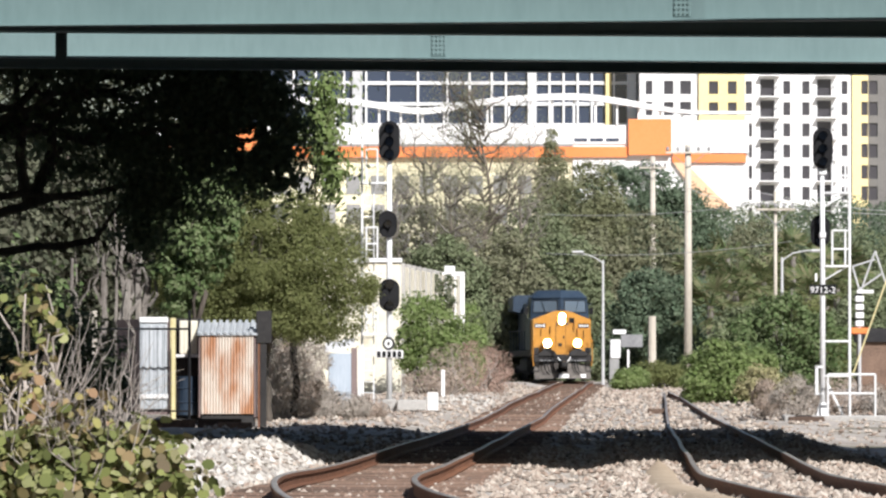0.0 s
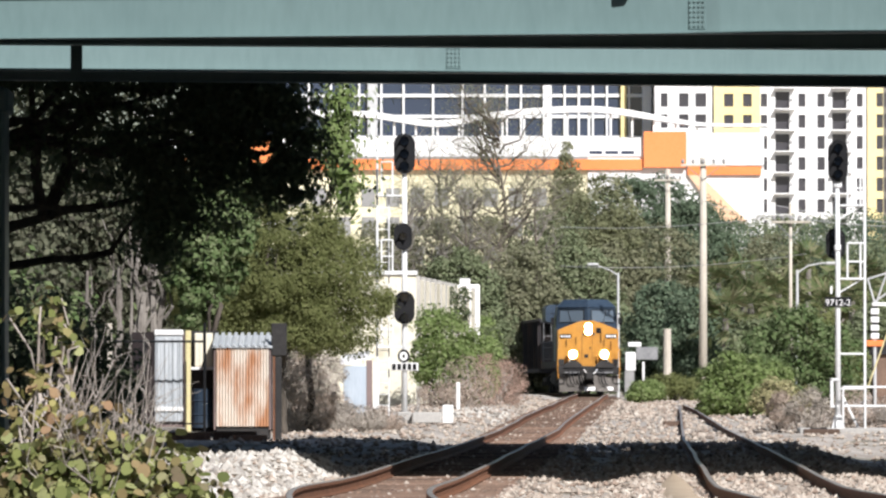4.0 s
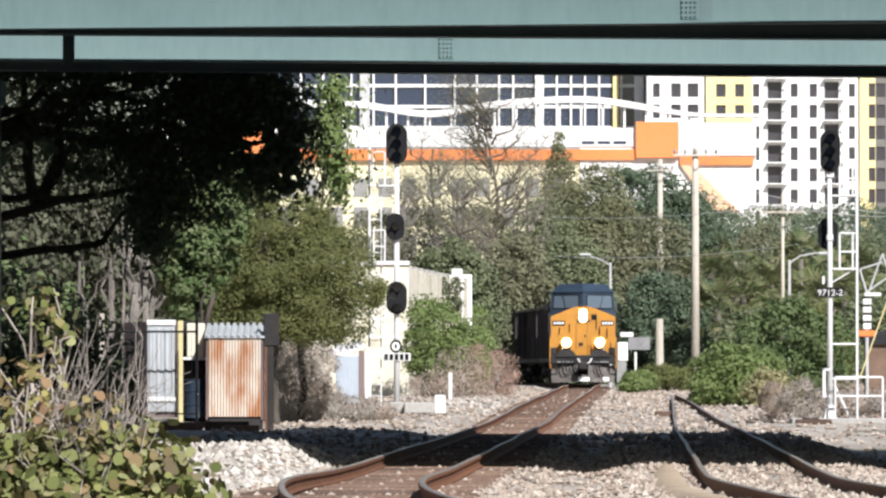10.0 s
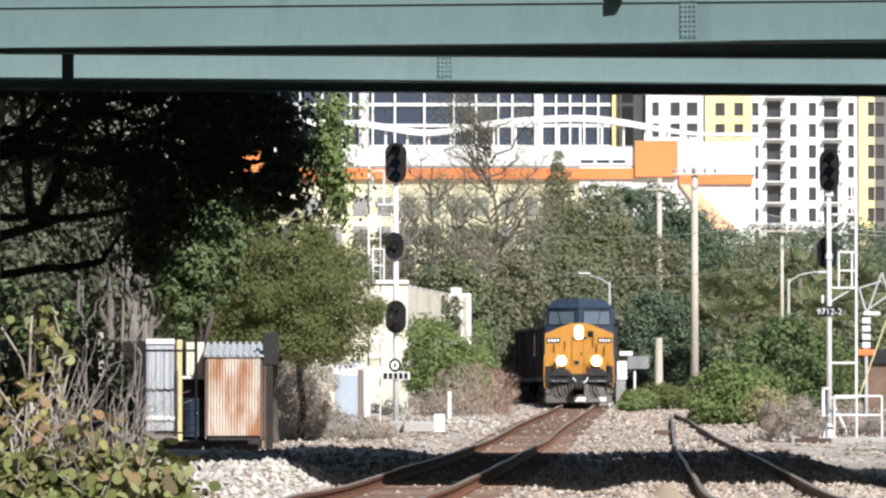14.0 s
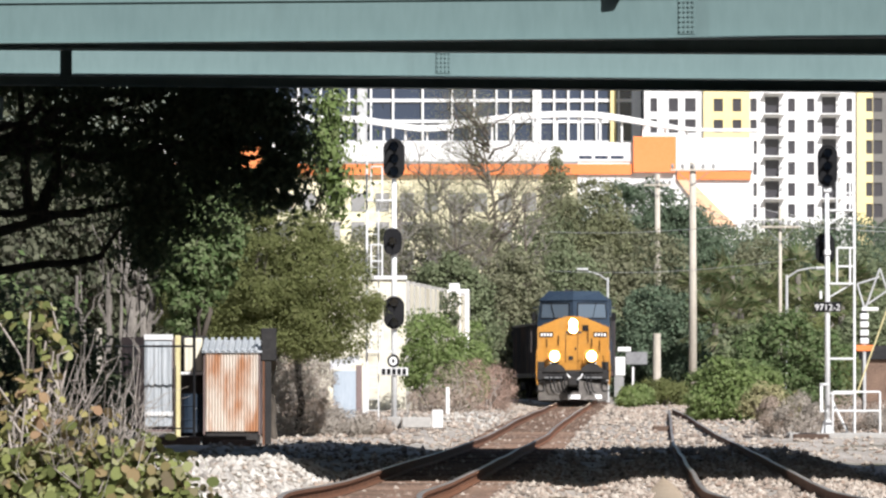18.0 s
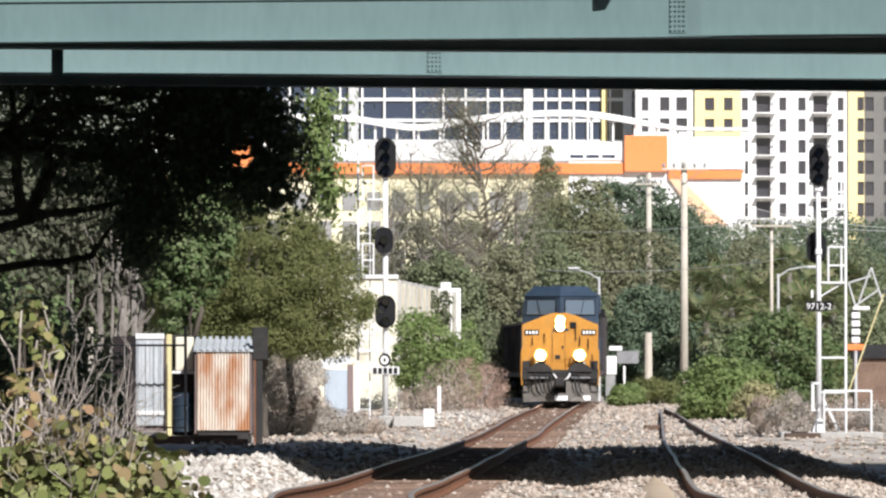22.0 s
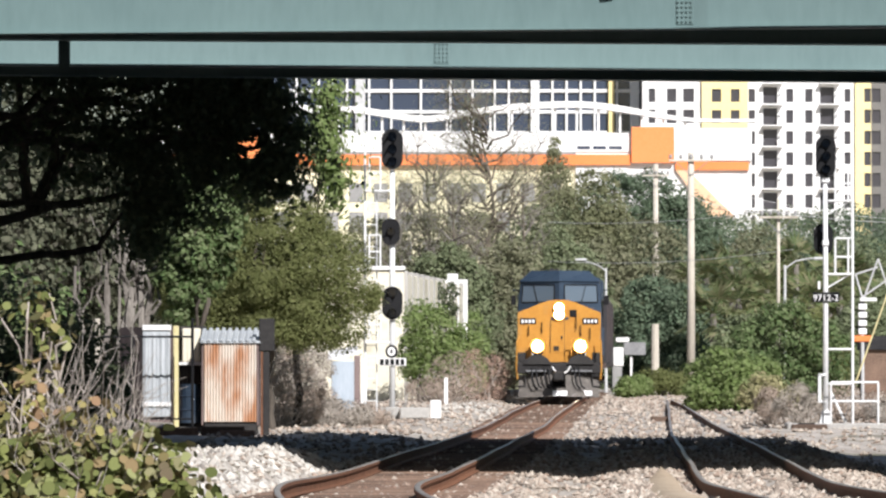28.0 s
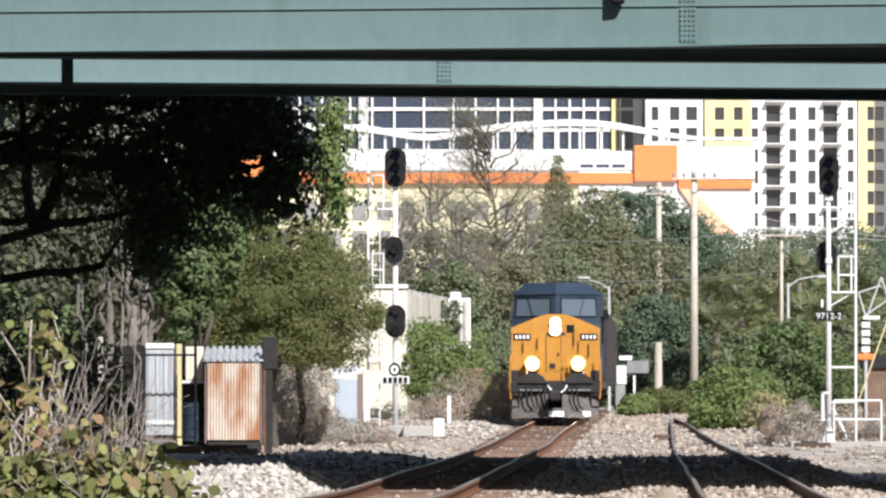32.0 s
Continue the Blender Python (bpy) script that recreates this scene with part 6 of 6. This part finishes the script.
def make_brush():
    k = 0
    for x, y, w, h, mt in ((-4.2, 169, 0.8, 2.0, "g"), (-3.75, 169.5, 0.7, 1.5, "b"), (-2.7, 172, 0.8, 0.5, "g"), (-3.5, 174, 0.9, 0.8, "b"), (-2.2, 176, 0.7, 0.4, "b"), (-4.4, 176, 0.7, 1.7, "g"), (-3.0, 171, 1.2, 0.55, "g"), (-5.0, 186, 0.9, 2.5, "g"), (-4.0, 184, 0.75, 2.1, "b"), (-3.5, 183, 0.45, 1.9, "g"), (-5.9, 180, 0.8, 2.2, "g"), (0.2, 233, 0.9, 1.7, "b"), (1.3, 243, 0.85, 1.8, "p"), (-0.5, 229, 0.9, 0.8, "b"), (1.9, 250, 0.7, 1.5, "p"), (0.5, 262, 0.7, 1.9, "p"), (0.6, 280, 0.7, 2.1, "p"), (9.2, 178, 0.55, 1.0, "g"), (8.7, 181, 0.5, 0.9, "b"), (10.6, 181, 0.8, 0.9, "b"), (11.8, 180, 0.7, 0.7, "g")):
        bush({"b": "brown dry brush beside the line", "g": "grey leafless brush and weeds", "p": "reddish-brown dry brush beside the track"}[mt], x, y, [(0, 0, h * 0.5, w, 0.7, h * 0.55)],
             {"b": BROWNLEAF, "g": GREYBRUSH, "p": PINKLEAF}[mt], 100 + k, 60, 60, 0.16, 0.09, 10, group="dry brush", ratio=0.25, stem=TWIG)
        k += 1
    bush("bright green bush beside the warehouse", -0.3, 246, [(-0.3, 0, 1.9, 1.1, 1, 1.8), (0.8, 0, 1.4, 0.9, 0.9, 1.3), (-0.7, 0, 2.2, 0.7, 0.7, 1.5)], LEAF_FRESH, 131, 150, 60, 0.24, 0.15, 14)
    bush("green bush close to the curve", 0.8, 300, [(0, 0, 1.8, 1.1, 1, 2.0), (-1.4, 0, 1.8, 1.2, 1, 2.2)], LEAF_FRESH, 132, 130, 60, 0.26, 0.16, 14)
    bush("dark leafy shrub against the warehouse wall", -0.15, 267.0, [(0, 0, 3.8, 0.6, 0.5, 0.9)], LEAF_OAK, 133, 34, 40, 0.15, 0.15, 8)
    bush("large green bush beside the second track", 9.0, 216, [(0, 0, 0.9, 1.1, 0.9, 1.15), (0.9, 0.2, 0.8, 0.8, 0.9, 0.9), (-0.8, 0.2, 0.6, 0.7, 0.8, 0.9)], LEAF_FRESH, 141, 220, 70, 0.2, 0.13, 18)
    bush("green bush beside the second track", 11.1, 223, [(0, 0, 1.8, 1.2, 0.9, 1.75), (1.2, 0.2, 1.4, 1.0, 0.9, 1.4), (-1.1, 0.1, 1.5, 0.8, 0.8, 1.4)], LEAF_BUSH, 142, 220, 70, 0.22, 0.15, 14)
    bush("yellowed dry grass beside the second track", 9.9, 207, [(0, 0, 0.45, 0.9, 0.6, 0.65)], DRYGRASS, 143, 70, 60, 0.16, 0.11, 8)
    tree("green leafy tree at the edge of the oak", (-3.75, 169.6, 0), [(0.72, 0, 7.6, 0.3, 0.5, 1.6), (0.95, 0, 6.1, 0.28, 0.4, 0.6)], LEAF_FRESH, 61, clumps=46, per=50, spread=0.16, size=0.18, trunk=0.1, limbs=8)
    tree("dark green tree between the oak and the sheds", (-5.9, 161, 0), [(0, 0, 4.7, 0.9, 0.8, 1.5), (0.5, 0, 5.8, 1.0, 0.8, 0.8), (-0.4, 0, 3.4, 0.5, 0.6, 0.9)], LEAF_BUSH, 62, lump=0.4, clumps=170, per=90, spread=0.22, size=0.15, trunk=0.1, limbs=8)
    for i, (x, y, w, h) in enumerate(((7.85, 283, 1.0, 0.8), (9.0, 287, 1.0, 1.1), (8.2, 298, 0.8, 0.7), (10.0, 290, 1.0, 0.9))):
        bush("low green weeds along the track", x, y, [(0, 0, h * 0.45, w, 0.8, h * 0.5)], LEAF_OLIVE if i % 2 else LEAF_FRESH, 150 + i, 55, 60, 0.2, 0.13, 8, group="track weeds")


def make_woods():
    """Trees behind the curve, up to the far buildings."""
    specs = [  # x, y, height, half width, leaf, label
        (-1.5, 395, 11.2, 3.0, LEAF_WOOD), (2.0, 400, 11.6, 3.2, LEAF_WOOD), (-4.4, 393, 10.8, 2.8, LEAF_WOOD), (5.5, 410, 12.0, 3.4, LEAF_MID), (0.2, 360, 8.6, 2.4, LEAF_MID), (3.8, 372, 9.0, 2.4, LEAF_WOOD), (7.2, 385, 9.0, 2.6, LEAF_MID),
        (15.8, 436, 13.6, 2.6, LEAF_DEEP), (12.2, 405, 11.0, 3.2, LEAF_WOOD), (8.8, 405, 10.0, 2.8, LEAF_WOOD), (12.6, 350, 6.3, 2.0, LEAF_DEEP), (10.6, 356, 6.6, 1.9, LEAF_DEEP),
        (19, 520, 16.0, 4.6, LEAF_DEEP), (25, 530, 16.4, 4.8, LEAF_MID), (31, 525, 16.4, 5.0, LEAF_DEEP), (37, 540, 16.6, 5.0, LEAF_DEEP), (22, 540, 16.0, 4.4, LEAF_DEEP), (28, 545, 16.4, 4.6, LEAF_MID), (34, 545, 16.8, 4.6, LEAF_DEEP), (22, 470, 12.0, 3.8, LEAF_WOOD), (28, 465, 11.5, 4.0, LEAF_MID),
        (34, 480, 10.5, 4.2, LEAF_OLIVE), (16.5, 400, 7.5, 3.0, LEAF_MID), (20, 395, 8.0, 3.0, LEAF_OLIVE), (24, 400, 7.5, 3.2, LEAF_MID), (17, 330, 4.6, 2.2, LEAF_OLIVE), (21, 335, 5.0, 2.4, LEAF_MID), (14.5, 320, 4.2, 1.8, LEAF_MID),
        (-8, 380, 8.5, 3.6, LEAF_MID), (-14, 400, 9.5, 4.2, LEAF_OAK), (-21, 390, 10, 4.6, LEAF_MID), (-4.5, 340, 6.0, 2.6, LEAF_OLIVE), (-28, 360, 10, 5, LEAF_OAK), (44, 520, 14, 6, LEAF_DEEP), (30, 360, 8, 4, LEAF_OLIVE)]
    for i, (x, y, h, w, leaf) in enumerate(specs):
        top = (0, 0, h * 0.69, w * 1.15, w * 0.7, h * 0.23) if y > 500 else (0, 0, h * 0.68, w * 0.8, w * 0.6, h * 0.32)
        tree("broad green tree in the woods beyond the curve", (x, y, 0), [top, (w * 0.45, -0.4, h * 0.45, w * 0.65, w * 0.6, h * 0.32), (-w * 0.45, -0.3, h * 0.43, w * 0.65, w * 0.6, h * 0.34), (0, -0.8, h * 0.25, w * 0.8, w * 0.5, h * 0.25)],
             leaf, 200 + i, clumps=110 if abs(x - 10) > 30 or x < -7 else 500 if y > 500 else 520, per=48, lump=0.7, spread=0.5, size=0.225, turn=0.65, trunk=0.22, group="trees of the woods", limbs=8)
    tree("tall narrow cone-shaped tree", (7.0, 440, 0), [(0.1, 0, 15.9 - 1.15 * k, 0.40 + 0.43 * k, 0.5 + 0.2 * k, 1.1) for k in range(12)], LEAF_CONE, 260, lump=0.5, clumps=1100, per=40, spread=0.32, size=0.2, turn=0.6, trunk=0.2, limbs=6)
    tree("rounded olive tree between taller ones", (9.6, 430, 0), [(-0.2, 0, 12.1, 1.9, 1.4, 2.5), (-0.8, 0, 9.4, 2.2, 1.4, 2.8), (0.6, 0, 9.4, 2.2, 1.4, 3.2), (0, -0.5, 5.0, 2.8, 1.6, 3.2)], LEAF_CONE, 263, lump=0.6, clumps=760, per=40, size=0.2, turn=0.6, trunk=0.2, limbs=8)
    tree("broad dome-shaped dark green tree", (11.9, 436, 0), [(0, 0, 9.6, 4.0, 3.0, 5.8), (2.5, 0, 8.8, 3.2, 2.4, 5.2), (-1.6, 0, 7.0, 3.0, 2.4, 5.0), (2.4, 0, 6.8, 3.0, 2.4, 5.4), (0, -1, 4.0, 4.4, 2.2, 3.6)], LEAF_DEEP, 262, lump=0.7, clumps=2300, per=40, spread=0.38, size=0.22, turn=0.6, trunk=0.3, limbs=10, shell=0.9)
    # half-bare trees before the arena
    for i, (x, y, h, w, n) in enumerate(((2.2, 385, 19.0, 3.3, 46), (-1.2, 392, 15.5, 2.4, 20), (-2.9, 375, 12.5, 1.8, 14), (4.4, 398, 14.0, 1.9, 14), (0.2, 378, 13.0, 2.2, 16))):
        r = np.random.RandomState(300 + i)
        ob = thing("bare_tree", "tall thinly leaved grey-brown tree", "tree", pose(x, y, 0), "bare trees")
        g = Geo()
        limb(g, r, (0, 0, 0), (0.2, 0, h * 0.92), 0.18, 0.04, 0.012, 7, 8)
        bole = part("trunk", g, BARK_BROWN, ob)
        tips = []
        for _ in range(n):
            g = Geo()
            u = r.uniform(0.42, 0.86)
            a = Vector((0.15, 0, h * u))
            b = a + Vector((r.choice((-1, 1)) * r.uniform(0.3, 1.0) * w * (1.4 - 0.7 * u), r.normal() * w * 0.4, h * r.uniform(0.04, 0.19)))
            pts = limb(g, r, a, b, 0.07, 0.02, 0.05, 5)
            for _ in range(7):
                p = pts[r.randint(2, 6)]
                q = p + Vector((r.normal() * 0.7, r.normal() * 0.5, r.uniform(0.1, 1.2)))
                limb(g, r, p, q, 0.028, 0.01, 0.06, 4, 3)
                tips.append(q)
            part("limb", g, BARK_PALE if i else BARK_BROWN, bole)
        tp = np.array([tuple(t) for t in tips])
        pts = (tp[:, None, :] + r.normal(size=(len(tp), 55, 3)) * 0.45).reshape(-1, 3)
        cloud("crown", pts, 0.125, LEAF_WOOD, ob, 310 + i, 0.25)
    for i, (x, y, h) in enumerate(((14.6, 372, 6.8), (16.2, 380, 7.6), (17.8, 376, 6.2), (19.8, 385, 7.8), (21.6, 378, 6.6), (15.4, 350, 5.4), (23.2, 388, 7.2), (13.6, 345, 4.6), (18.6, 352, 5.2), (20.6, 356, 5.6))):
        palm("cabbage palm with a round head of fronds", x, y, h, 400 + i)


def make_foreground():
    """The broad-leaved bush and dry twigs close to the camera."""
    y = 66.0
    bush("broad-leaved shrub with yellowing round leaves", -3.4, y, [(0.36, -0.2, 0.62, 0.52, 0.4, 0.48), (-0.30, -0.2, 0.60, 0.65, 0.4, 0.45), (-0.95, -0.1, 0.55, 0.5, 0.4, 0.55), (0.66, -0.2, 0.38, 0.40, 0.4, 0.44), (0.0, -0.3, 0.35, 1.0, 0.4, 0.45)], LEAF_GRAPE, 501, 290, 14, 0.11, 0.12, 24, name="foreground_shrub", ratio=0.9, stem=TWIG, corners=8)
    bush("thin upper shoots with few yellow and brown leaves", -3.95, y + 0.1, [(-0.1, 0, 1.25, 0.45, 0.3, 0.50), (0.45, -0.2, 1.05, 0.35, 0.3, 0.40)], LEAF_FADED, 505, 48, 5, 0.10, 0.10, 14, ratio=0.85, stem=TWIG, corners=8)
    bush("sunlit green shrub with round leaves behind the twigs", -4.5, y + 7.0, [(0.05, 0, 2.25, 0.40, 0.3, 0.35), (0.3, 0, 1.95, 0.3, 0.3, 0.3)], LEAF_GRAPE, 506, 20, 5, 0.10, 0.12, 12, ratio=0.8, stem=TWIG, corners=8)
    twig_bush("tangle of dry bare twigs in the shrub", -3.75, y + 0.25, 34, 0.55, 0.3, 1.75, 502, TWIG, name="dry_twigs", thick=0.008, lean=0.18)
    twig_bush("thin dry grey twigs among broad leaves", -3.95, y - 0.1, 34, 0.6, 0.25, 1.35, 503, TWIG, name="dry_twigs", thick=0.008, lean=0.55)
    twig_bush("pale dry stems that lean out of the shrub", -3.3, y - 0.5, 12, 0.45, 0.2, 1.0, 507, TWIG, name="dry_twigs", thick=0.010, lean=0.15)


make_left_trees()
make_brush()
make_woods()
make_foreground()
loose_stones("pale grey and brown crushed stone ballast", 15000, 57, 128, -5.5, 9.5, 0.03, 0.075, 71, 1.3)
loose_stones("white limestone rubble beside the track", 5200, 66, 112, -5.2, -1.5, 0.04, 0.11, 74, 1.2, False, WHITE_STONE)
loose_stones("pale heaped rubble between the two tracks", 650, 208, 224, 1.5, 3.0, 0.06, 0.12, 76, 1.0, False)
loose_stones("pale loose rubble beside the brush", 200, 200, 228, -3.6, -1.5, 0.05, 0.11, 77, 1.0, False, WHITE_STONE)
loose_stones("rust-stained stones between the ties beyond the bridges", 3500, 128, 280, -1.2, 1.2, 0.03, 0.06, 75, 1.0, True)
loose_stones("rust-stained small stones between the ties", 5000, 50, 128, -1.5, 6.2, 0.02, 0.05, 73, 1.3, True)
loose_stones("pale crushed stone and rubble beyond the bridges", 9000, 128, 300, -6.5, 9.5, 0.04, 0.10, 72, 1.0)
motions()
